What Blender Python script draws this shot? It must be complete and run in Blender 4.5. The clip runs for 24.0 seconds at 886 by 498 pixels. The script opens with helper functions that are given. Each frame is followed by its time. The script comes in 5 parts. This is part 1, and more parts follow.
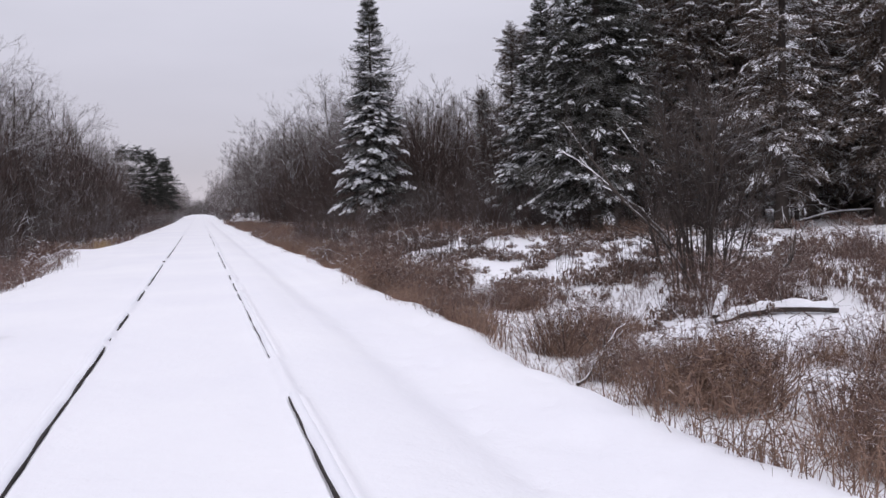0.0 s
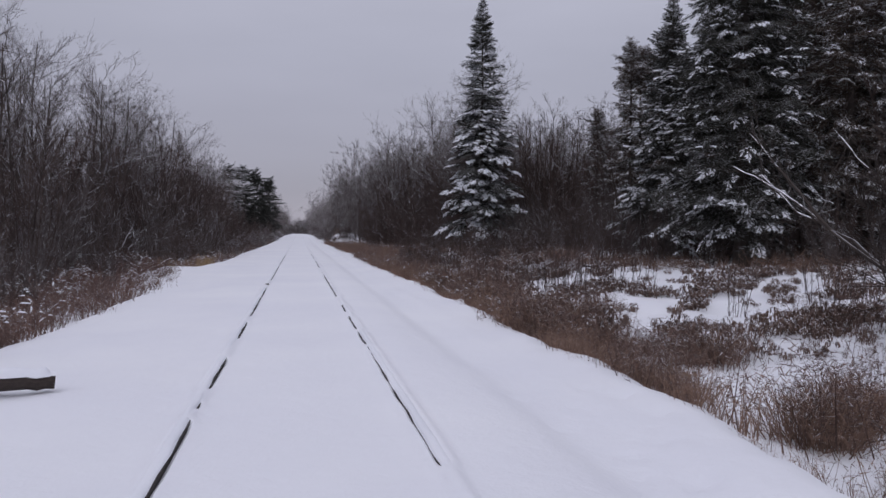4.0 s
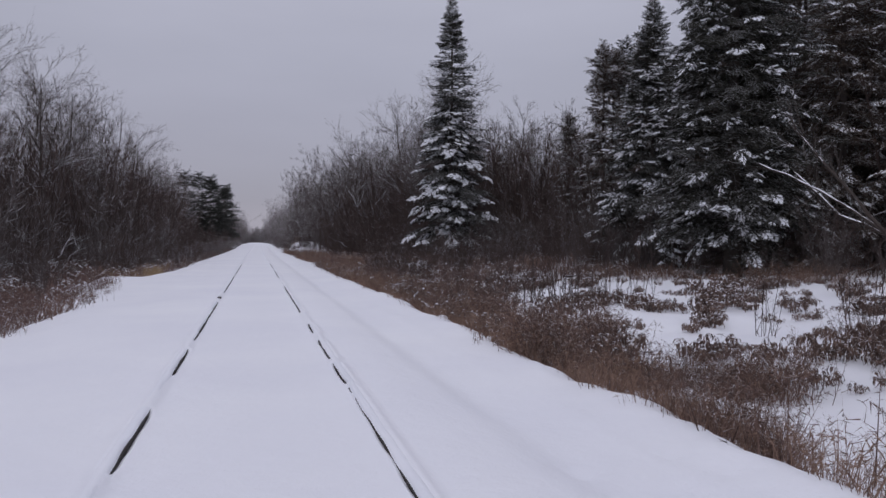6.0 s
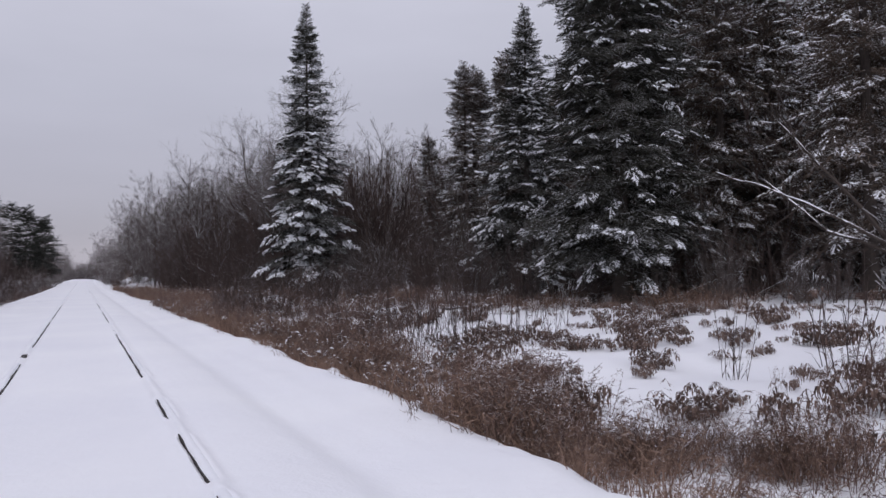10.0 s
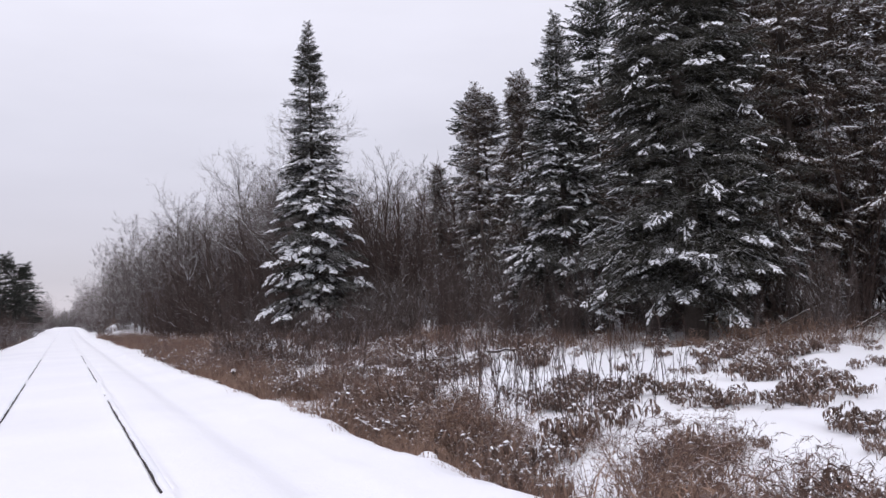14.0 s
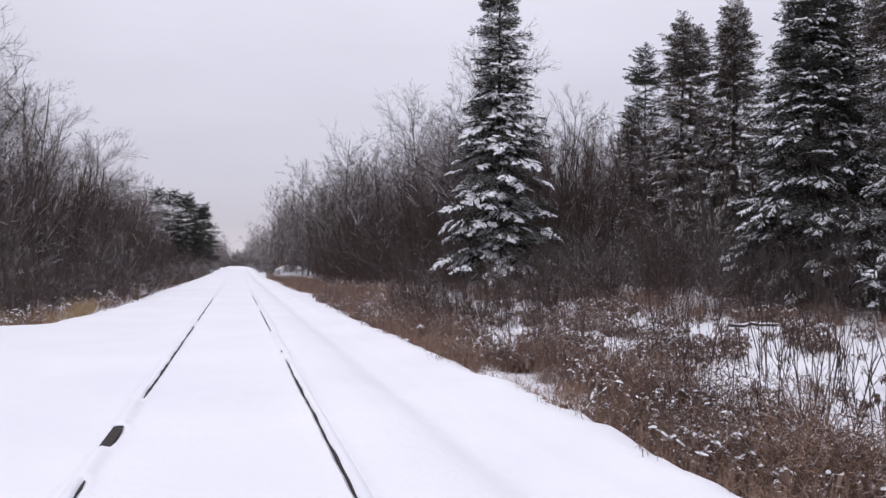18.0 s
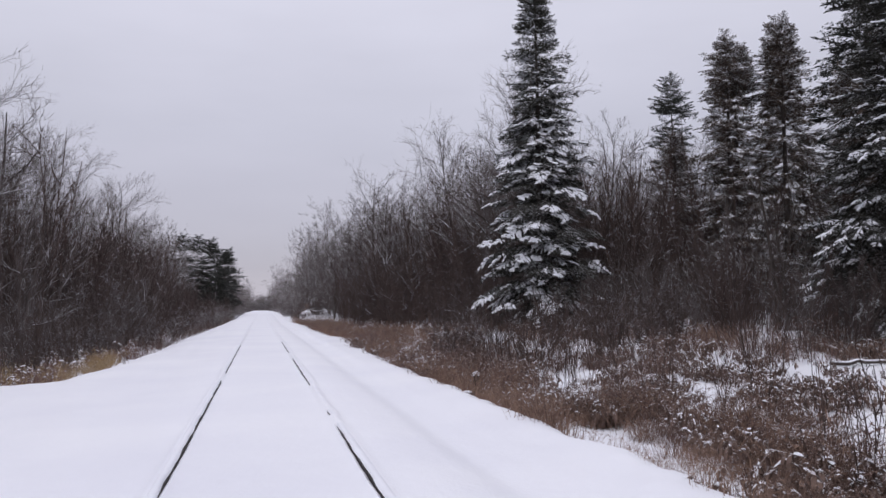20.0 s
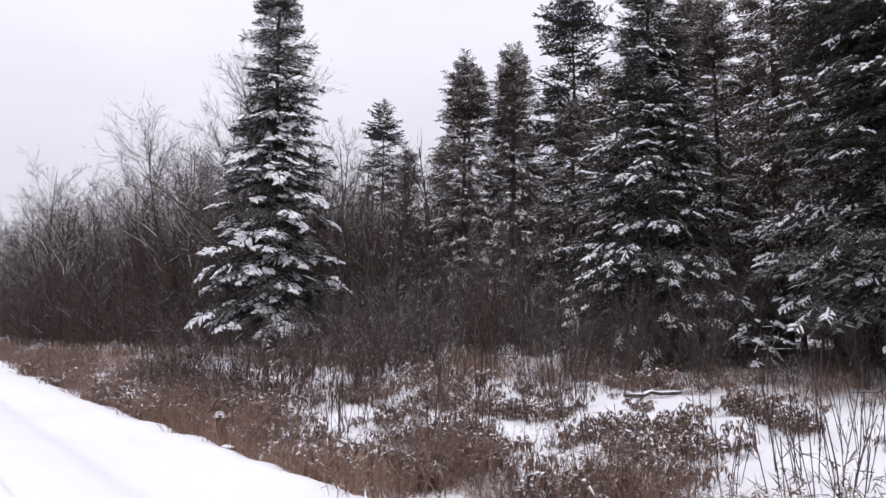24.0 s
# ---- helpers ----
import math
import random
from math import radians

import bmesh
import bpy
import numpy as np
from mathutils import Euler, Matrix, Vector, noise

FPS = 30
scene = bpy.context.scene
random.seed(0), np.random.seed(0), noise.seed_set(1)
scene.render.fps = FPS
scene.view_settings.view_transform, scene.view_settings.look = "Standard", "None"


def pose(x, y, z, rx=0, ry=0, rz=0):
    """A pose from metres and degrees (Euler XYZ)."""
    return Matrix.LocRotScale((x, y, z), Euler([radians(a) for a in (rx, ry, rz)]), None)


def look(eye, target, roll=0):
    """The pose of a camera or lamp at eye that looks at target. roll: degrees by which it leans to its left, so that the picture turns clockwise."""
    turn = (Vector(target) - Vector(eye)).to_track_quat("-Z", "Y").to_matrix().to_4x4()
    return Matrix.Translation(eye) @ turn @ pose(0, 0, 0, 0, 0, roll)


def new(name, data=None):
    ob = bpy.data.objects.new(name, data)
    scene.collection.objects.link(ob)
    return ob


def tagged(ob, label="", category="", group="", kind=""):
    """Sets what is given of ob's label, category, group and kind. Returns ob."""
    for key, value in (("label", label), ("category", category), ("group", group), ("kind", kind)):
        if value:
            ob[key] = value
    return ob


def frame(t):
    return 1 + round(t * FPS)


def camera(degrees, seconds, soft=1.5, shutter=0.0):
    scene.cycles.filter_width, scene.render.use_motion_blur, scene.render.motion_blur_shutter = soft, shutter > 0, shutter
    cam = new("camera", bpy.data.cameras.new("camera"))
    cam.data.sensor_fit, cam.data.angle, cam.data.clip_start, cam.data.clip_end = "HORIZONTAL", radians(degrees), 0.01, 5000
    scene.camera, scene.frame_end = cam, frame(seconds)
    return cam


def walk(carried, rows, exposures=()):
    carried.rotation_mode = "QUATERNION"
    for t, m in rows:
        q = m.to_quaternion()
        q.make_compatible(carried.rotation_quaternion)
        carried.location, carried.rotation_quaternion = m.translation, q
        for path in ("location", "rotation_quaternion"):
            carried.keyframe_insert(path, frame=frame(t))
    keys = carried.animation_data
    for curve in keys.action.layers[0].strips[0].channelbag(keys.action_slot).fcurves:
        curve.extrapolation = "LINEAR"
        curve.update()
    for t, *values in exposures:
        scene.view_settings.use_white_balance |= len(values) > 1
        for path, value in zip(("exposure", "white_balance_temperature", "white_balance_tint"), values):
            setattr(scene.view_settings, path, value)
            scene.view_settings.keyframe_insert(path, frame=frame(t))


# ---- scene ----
cam = camera(59.2, 24.0)
PATH = [
    (0, (0.184, 0.120, 1.259), (0.778, 2.027, 1.154), -1.2),
    (0.5, (0.154, 0.388, 1.268), (0.552, 2.345, 1.153), -1.6),
    (1, (0.209, 0.707, 1.284), (0.398, 2.697, 1.334), -1.9),
    (1.5, (0.129, 0.980, 1.239), (0.28, 2.974, 1.203), -0.9),
    (2, (0.063, 1.300, 1.246), (0.4, 3.269, 1.149), -0.1),
    (2.5, (0.129, 1.669, 1.269), (0.537, 3.626, 1.204), 0.4),
    (3, (0.052, 2.038, 1.235), (0.323, 4.018, 1.187), 0.5),
    (3.5, (-0.017, 2.375, 1.24), (0.349, 4.341, 1.186), 0.4),
    (5.5, (-0.032, 4.657, 1.198), (0.329, 6.624, 1.225), 0.1),
    (6, (-0.012, 5.055, 1.174), (0.454, 6.999, 1.159), 0.5),
    (6.5, (-0.097, 5.267, 1.182), (0.45, 7.191, 1.204), 0.2),
    (7, (-0.163, 5.827, 1.225), (0.208, 7.792, 1.199), -0.2),
    (7.5, (-0.194, 6.235, 1.111), (0.113, 8.211, 1.067), -0.4),
    (8, (-0.181, 6.613, 1.161), (0.312, 8.550, 1.093), -0.8),
    (8.5, (-0.083, 7.060, 1.184), (0.444, 8.989, 1.237), -1.4),
    (9, (-0.073, 7.484, 1.197), (0.515, 9.394, 1.265), -0.8),
    (9.5, (-0.052, 7.829, 1.198), (0.76, 9.656, 1.257), -0.1),
    (10, (0.049, 8.217, 1.197), (0.891, 10.030, 1.258), -0.8),
    (10.5, (0.087, 8.552, 1.178), (1.011, 10.326, 1.201), -0.6),
    (12.5, (0.156, 10.489, 1.263), (1.344, 12.099, 1.242), 0.8),
    (13, (0.159, 10.954, 1.267), (1.387, 12.532, 1.285), -3.0),
    (13.5, (0.155, 11.474, 1.277), (1.074, 13.245, 1.412), -4.0),
    (14, (0.063, 11.952, 1.274), (0.939, 13.743, 1.427), -2.5),
    (14.5, (0.155, 12.466, 1.285), (1.039, 14.256, 1.413), -3.5),
    (15, (0.203, 12.928, 1.261), (1.157, 14.680, 1.401), -2.1),
    (15.5, (0.193, 13.396, 1.283), (1.374, 14.997, 1.486), -1.1),
    (16, (0.287, 13.874, 1.281), (1.522, 15.440, 1.437), -0.2),
    (16.5, (0.241, 14.332, 1.265), (1.393, 15.958, 1.431), 0.8),
    (17, (0.156, 14.799, 1.283), (1.155, 16.525, 1.437), 1.7),
    (17.5, (0.163, 15.374, 1.289), (0.821, 17.258, 1.419), 0.4),
    (18, (0.075, 15.904, 1.221), (0.586, 17.837, 1.269), 0.8),
    (18.5, (-0.081, 16.246, 1.263), (0.482, 18.165, 1.313), 0.5),
    (20.5, (-0.061, 18.516, 1.218), (0.375, 20.461, 1.386), -1.0),
    (21, (-0.148, 18.946, 1.24), (0.344, 20.877, 1.409), -0.3),
    (21.5, (-0.17, 19.334, 1.193), (0.493, 21.213, 1.368), 0.6),
    (22, (-0.086, 19.731, 1.272), (0.697, 21.553, 1.537), -0.3),
    (22.5, (-0.172, 20.131, 1.256), (0.702, 21.911, 1.513), -0.6),
    (23, (-0.166, 20.589, 1.166), (0.889, 22.272, 1.398), -0.1),
    (23.5, (-0.026, 21.040, 1.191), (1.081, 22.693, 1.398), 0.1),
    (24, (0.014, 21.573, 1.169), (1.167, 23.194, 1.373), 0.4),
]
EXPOSURES = [(0.0, 0.25, 6600, 9), (0.6, 0.05, 6500, 10), (1.0, -0.2, 6350, 10), (3.5, -0.36, 6250, 10), (7.0, -0.42, 6250, 10), (8.0, -0.39, 6250, 10), (9.0, -0.30, 6300, 10), (10.0, -0.09, 6400, 9), (12.5, 0.28, 6500, 9),
             (14.0, 0.44, 6600, 8), (17.0, 0.66, 6700, 8), (18.0, 0.35, 6550, 9), (20.5, 0.1, 6450, 9), (22.0, 0.2, 6500, 9), (24.0, 0.58, 6700, 8)]
walk(cam, [(t, look(eye, target, roll)) for t, eye, target, roll in PATH], EXPOSURES)

# ---- light: an overcast winter sky ----
SUN_EL, SUN_ROT = radians(35), radians(200)
world = bpy.data.worlds.new("overcast_sky")
scene.world = world
world.use_nodes = True
wn, wl = world.node_tree.nodes, world.node_tree.links
wn.clear()
w_out, w_bg = wn.new("ShaderNodeOutputWorld"), wn.new("ShaderNodeBackground")
w_sky = wn.new("ShaderNodeTexSky")
w_sky.sky_type, w_sky.sun_disc = "NISHITA", False
w_sky.sun_elevation, w_sky.sun_rotation = SUN_EL, SUN_ROT
w_co, w_sep = wn.new("ShaderNodeTexCoord"), wn.new("ShaderNodeSeparateXYZ")
w_ramp = wn.new("ShaderNodeValToRGB")
w_stops = ((0.0, (5.5, 5.1, 5.9, 1)), (0.05, (4.75, 4.45, 5.25, 1)), (0.22, (5.5, 5.37, 6.27, 1)), (0.38, (6.85, 6.72, 7.78, 1)), (0.65, (7.6, 7.38, 8.5, 1)), (1.0, (9.3, 9.02, 10.3, 1)))
while len(w_ramp.color_ramp.elements) < len(w_stops):
    w_ramp.color_ramp.elements.new(0.5)
for e, (p, c) in zip(w_ramp.color_ramp.elements, w_stops):
    e.position, e.color = p, c
w_noise = wn.new("ShaderNodeTexNoise")
w_noise.inputs["Scale"].default_value, w_noise.inputs["Detail"].default_value = 2.2, 5.0
w_map = wn.new("ShaderNodeMapping")
w_map.inputs["Scale"].default_value = (1.0, 1.0, 3.5)
w_lift = wn.new("ShaderNodeMapRange")
w_lift.inputs["To Min"].default_value, w_lift.inputs["To Max"].default_value = 0.84, 1.16
w_mul, w_mix = wn.new("ShaderNodeVectorMath"), wn.new("ShaderNodeMix")
w_mul.operation, w_mix.data_type = "SCALE", "RGBA"
w_mix.inputs["Factor"].default_value = 0.92
wl.new(w_co.outputs["Generated"], w_sep.inputs[0])
wl.new(w_sep.outputs["Z"], w_ramp.inputs["Fac"])
wl.new(w_co.outputs["Generated"], w_map.inputs["Vector"])
wl.new(w_map.outputs["Vector"], w_noise.inputs["Vector"])
wl.new(w_noise.outputs["Fac"], w_lift.inputs["Value"])
wl.new(w_ramp.outputs["Color"], w_mul.inputs[0])
wl.new(w_lift.outputs["Result"], w_mul.inputs["Scale"])
wl.new(w_sky.outputs["Color"], w_mix.inputs["A"])
wl.new(w_mul.outputs["Vector"], w_mix.inputs["B"])
wl.new(w_mix.outputs["Result"], w_bg.inputs["Color"])
w_bg.inputs["Strength"].default_value = 0.1
wl.new(w_bg.outputs["Background"], w_out.inputs["Surface"])
sun = new("sun", bpy.data.lights.new("sun", "SUN"))
sun.data.energy, sun.data.angle, sun.data.color = 0.6, radians(60), (1.0, 0.96, 0.98)
sun.matrix_world = look((-14, -24, 40), (0, 0, 0))


# ---- materials ----
def material(name, build):
    m = bpy.data.materials.new(name)
    m.use_nodes = True
    n, l = m.node_tree.nodes, m.node_tree.links
    build(n, l, n["Principled BSDF"])
    return m


def noise_node(n, l, scale, detail=4.0, source="Object", rough=0.55):
    co, tex = n.new("ShaderNodeTexCoord"), n.new("ShaderNodeTexNoise")
    tex.inputs["Scale"].default_value, tex.inputs["Detail"].default_value, tex.inputs["Roughness"].default_value = scale, detail, rough
    l.new(co.outputs[source], tex.inputs["Vector"])
    return tex.outputs["Fac"]


def ramp(n, l, fac, stops):
    r = n.new("ShaderNodeValToRGB")
    els = r.color_ramp.elements
    while len(els) < len(stops):
        els.new(0.5)
    for e, (p, c) in zip(els, stops):
        e.position, e.color = p, (*c, 1)
    l.new(fac, r.inputs["Fac"])
    return r.outputs["Color"]


def bump(n, l, bsdf, heights):
    last = None
    for fac, strength, distance in heights:
        b = n.new("ShaderNodeBump")
        b.inputs["Strength"].default_value, b.inputs["Distance"].default_value = strength, distance
        l.new(fac, b.inputs["Height"])
        if last:
            l.new(last, b.inputs["Normal"])
        last = b.outputs["Normal"]
    l.new(last, bsdf.inputs["Normal"])


def snow_material(name, a, b):
    def build(n, l, s):
        big, fine = noise_node(n, l, 0.35, 5), noise_node(n, l, 45.0, 6)
        mid = noise_node(n, l, 3.0, 5)
        l.new(ramp(n, l, big, ((0.3, a), (0.7, b))), s.inputs["Base Color"])
        s.inputs["Roughness"].default_value = 0.75
        s.inputs["Specular IOR Level"].default_value = 0.25
        bump(n, l, s, ((mid, 0.4, 0.05), (noise_node(n, l, 14.0, 5), 0.4, 0.02), (fine, 0.5, 0.008)))
    return material(name, build)


def dusted(name, dark, light, low=0.25, high=0.7, grain=14.0, snow=(0.8, 0.81, 0.85), amount=1.0):
    """Bark or leaves with snow lying on what faces the sky."""
    def build(n, l, s):
        isl, geo = n.new("ShaderNodeNewGeometry"), n.new("ShaderNodeSeparateXYZ")
        l.new(isl.outputs["Normal"], geo.inputs[0])
        tex = noise_node(n, l, grain, 5)
        mixr = n.new("ShaderNodeMath")
        mixr.operation = "MULTIPLY_ADD"
        l.new(isl.outputs["Random Per Island"], mixr.inputs[0])
        mixr.inputs[1].default_value = 0.5
        half = n.new("ShaderNodeMath")
        half.operation = "MULTIPLY"
        half.inputs[1].default_value = 0.5
        l.new(tex, half.inputs[0])
        l.new(half.outputs[0], mixr.inputs[2])
        drift = n.new("ShaderNodeMath")
        drift.operation = "MULTIPLY_ADD"
        l.new(noise_node(n, l, 0.8, 3), drift.inputs[0])
        drift.inputs[1].default_value = 0.9
        drift.inputs[2].default_value = -0.45
        both = n.new("ShaderNodeMath")
        both.operation = "ADD"
        l.new(mixr.outputs[0], both.inputs[0])
        l.new(drift.outputs[0], both.inputs[1])
        col = ramp(n, l, both.outputs[0], ((0.2, dark), (0.8, light)))
        patch = noise_node(n, l, 2.3, 4)
        add = n.new("ShaderNodeMath")
        add.operation = "ADD"
        l.new(geo.outputs["Z"], add.inputs[0])
        l.new(patch, add.inputs[1])
        rng_ = n.new("ShaderNodeMapRange")
        rng_.inputs["From Min"].default_value, rng_.inputs["From Max"].default_value = low + 0.5, high + 0.5
        rng_.inputs["To Max"].default_value = amount
        l.new(add.outputs[0], rng_.inputs["Value"])
        mix = n.new("ShaderNodeMix")
        mix.data_type = "RGBA"
        l.new(rng_.outputs["Result"], mix.inputs["Factor"])
        l.new(col, mix.inputs["A"])
        mix.inputs["B"].default_value = (*snow, 1)
        l.new(mix.outputs["Result"], s.inputs["Base Color"])
        s.inputs["Roughness"].default_value = 0.85
        s.inputs["Specular IOR Level"].default_value = 0.2
    return material(name, build)


M_SNOW = snow_material("packed_snow", (0.80, 0.81, 0.86), (0.86, 0.87, 0.90))
M_LOAD = snow_material("clinging_snow", (0.78, 0.80, 0.85), (0.86, 0.87, 0.91))
M_NEEDLE = dusted("fir_needles", (0.026, 0.026, 0.021), (0.060, 0.057, 0.047), 0.45, 1.1, 8.0, amount=0.58)
M_PINE = dusted("pine_needles", (0.018, 0.020, 0.017), (0.046, 0.047, 0.040), 0.75, 1.3, 8.0, amount=0.25)
M_CEDAR = dusted("cedar_needles", (0.055, 0.042, 0.034), (0.138, 0.104, 0.082), 0.4, 1.1, 8.0, amount=0.68)
M_BARK = dusted("dark_bark", (0.035, 0.028, 0.025), (0.09, 0.075, 0.066), 0.3, 0.75)
M_STEM = dusted("willow_stems", (0.030, 0.024, 0.022), (0.085, 0.068, 0.060), 0.6, 1.1, amount=0.5)
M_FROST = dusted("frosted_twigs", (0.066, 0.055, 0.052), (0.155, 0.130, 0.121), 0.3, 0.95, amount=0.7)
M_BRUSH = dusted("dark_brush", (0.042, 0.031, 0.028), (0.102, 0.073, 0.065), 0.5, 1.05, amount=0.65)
M_GRASS = dusted("dry_grass", (0.105, 0.066, 0.050), (0.33, 0.220, 0.165), 0.85, 1.3, 20.0, amount=0.6)
M_WEED = dusted("dry_weeds", (0.066, 0.042, 0.036), (0.215, 0.143, 0.117), 0.7, 1.2, 20.0, amount=0.8)
M_BRACKEN = dusted("withered_brush", (0.085, 0.054, 0.045), (0.24, 0.155, 0.127), 0.75, 1.2, 20.0, amount=0.8)
M_LEAF = dusted("withered_leaves", (0.075, 0.050, 0.042), (0.235, 0.165, 0.135), 0.55, 1.1, 20.0, amount=0.85)
M_STRAW = dusted("yellow_straw", (0.25, 0.17, 0.09), (0.45, 0.33, 0.19), 0.7, 1.1, 20.0, amount=0.7)
M_LOG = dusted("weathered_log", (0.022, 0.017, 0.015), (0.085, 0.068, 0.06), 0.6, 0.85, 30.0)


def build_rail_steel(n, l, s):
    tex = noise_node(n, l, 18.0, 6)
    l.new(ramp(n, l, tex, ((0.3, (0.012, 0.010, 0.010)), (0.75, (0.045, 0.032, 0.026)))), s.inputs["Base Color"])
    s.inputs["Roughness"].default_value, s.inputs["Metallic"].default_value = 0.7, 0.4


M_RAIL = material("rusty_rail_steel", build_rail_steel)


# ---- building helpers ----
class Geo:
    """Gathers triangles for one mesh."""
    def __init__(self):
        self.v, self.f, self.n = [], [], 0

    def add(self, v, f):
        v, f = np.asarray(v, float).reshape(-1, 3), np.asarray(f, int).reshape(-1, 3)
        self.v.append(v)
        self.f.append(f + self.n)
        self.n += len(v)
        return self

    def arrays(self):
        return np.concatenate(self.v), np.concatenate(self.f)

    def mesh(self, name, mat, smooth=False):
        v, f = self.arrays()
        return tri_mesh(name, v, f, mat, smooth)


def tri_mesh(name, v, f, mat, smooth=False):
    me = bpy.data.meshes.new(name)
    me.vertices.add(len(v))
    me.vertices.foreach_set("co", np.ascontiguousarray(v, np.float32).ravel())
    k = f.shape[1]
    me.loops.add(f.size)
    me.loops.foreach_set("vertex_index", np.ascontiguousarray(f, np.int32).ravel())
    me.polygons.add(len(f))
    me.polygons.foreach_set("loop_start", np.arange(0, f.size, k, dtype=np.int32))
    me.materials.append(mat)
    me.update(calc_edges=True)
    me.polygons.foreach_set("use_smooth", np.full(len(f), smooth))
    return me


def part(name, me, parent, label=""):
    ob = new(name, me)
    ob.parent = parent
    return tagged(ob, label) if label else ob


def thing(name, place, label, category, group="", kind=""):
    e = new(name)
    e.empty_display_size = 0.2
    e.matrix_basis = Matrix.Translation(place)
    return tagged(e, label, category, group, kind)


def placed(v, rot, scale, place):
    """Points turned about z, scaled and moved."""
    c, s = math.cos(rot), math.sin(rot)
    return (v * scale) @ np.array([[c, s, 0], [-s, c, 0], [0, 0, 1]]) + place


def tubes(segs, sides=3):
    """Tapered prisms from rows of p0, p1, r0, r1."""
    s = np.asarray(segs, float)
    p0, p1, r0, r1 = s[:, :3], s[:, 3:6], s[:, 6], s[:, 7]
    d = p1 - p0
    d /= np.linalg.norm(d, axis=1, keepdims=True) + 1e-9
    ref = np.where(np.abs(d[:, 2:3]) > 0.9, np.array([[1.0, 0, 0]]), np.array([[0, 0, 1.0]]))
    u = np.cross(d, ref)
    u /= np.linalg.norm(u, axis=1, keepdims=True) + 1e-9
    w = np.cross(d, u)
    a = np.arange(sides) * 2 * np.pi / sides
    ring = u[:, None] * np.cos(a)[None, :, None] + w[:, None] * np.sin(a)[None, :, None]
    v = np.concatenate([p0[:, None] + ring * r0[:, None, None], p1[:, None] + ring * r1[:, None, None]], 1)
    k = np.arange(sides)
    k2 = (k + 1) % sides
    quad = np.concatenate([np.stack([k, k2, k2 + sides], 1), np.stack([k, k2 + sides, k + sides], 1)])
    f = (np.arange(len(s)) * 2 * sides)[:, None, None] + quad[None]
    return v.reshape(-1, 3), f.reshape(-1, 3)


def unit(v):
    return v / (np.linalg.norm(v) + 1e-9)


def slivers(segs, rng):
    """The finest twigs: one thin triangle each."""
    s = np.asarray(segs, float)
    d = s[:, 3:6] - s[:, :3]
    w = np.cross(d, rng.normal(0, 1, (len(s), 3)))
    w *= (s[:, 6] / (np.linalg.norm(w, axis=1) + 1e-9))[:, None]
    v = np.stack([s[:, :3] - w, s[:, :3] + w, s[:, 3:6]], 1).reshape(-1, 3)
    return v, np.arange(len(v)).reshape(-1, 3)


def bend(rng, d, spread):
    return unit(d + rng.normal(0, spread, 3))


# ---- the ground ----
RAIL_L = ((2.0, 8.2), (8.5, 8.75), (9.2, 10.8), (12.2, 13.9), (14.6, 20.7), (21.5, 22.2), (23.4, 32.2), (33.6, 46.0))
RAIL_R = ((2.0, 5.45), (6.9, 11.4), (11.5, 12.65), (12.9, 14.5), (15.2, 16.35), (18.2, 26.3), (27.1, 27.5), (30.7, 37.8), (40.0, 48.0))


def bare(y, side):
    """How far the rail's inner flank lies bare of snow at y: 0 to 1."""
    y = np.asarray(y, float)
    out = np.zeros_like(y)
    for a, b in (RAIL_L if side < 0 else RAIL_R):
        out = np.maximum(out, np.clip((y - a) / 0.16, 0, 1) * np.clip((b - y) / 0.16, 0, 1))
    wob = 0.68 + 0.16 * np.sin(y * 2.1 + side) + 0.09 * np.sin(y * 9.3 + 1.7 * side) + 0.07 * np.sin(y * 23.0 + 3 * np.sin(y * 5.1))
    thin = 1 - (0.62 + 0.2 * np.sin(y * 7.0)) * ((y > 6.5) & (y < 11.45) & (side > 0))
    return out * 0.8 * np.clip(wob, 0.3, 1) * thin


def tree_line(y):
    return np.interp(y, (-20, 10, 24, 30, 38, 46, 60, 90, 140, 400), (24, 22, 15.5, 13.5, 11.5, 9.0, 7.0, 5.6, 5.2, 5.0))


def left_edge(y):
    return -3.25 - 1.3 * np.exp(-((np.asarray(y, float) - 31.5) / 4.0) ** 2)


def soft_noise(x, y, seed=0.0):
    return (np.sin(x * 0.9 + 1.3 * np.sin(y * 0.37 + seed) + seed) * np.cos(y * 0.61 + 0.8 * np.sin(x * 0.53 - seed))
            + 0.5 * np.sin(x * 2.1 - y * 1.3 + seed * 2) * np.sin(y * 1.9 + x * 0.7 + seed))


def right_edge(y):
    """Where the bed breaks off to the ditch on the side of the spruces."""
    return np.interp(y, (0, 7, 13, 24, 32, 60), (2.98, 3.0, 3.2, 3.22, 3.08, 3.0))


def swing(y):
    """The line's slight bend far off."""
    return 1.1 * np.clip((np.asarray(y, float) - 70) / 210, 0, 2) ** 1.5


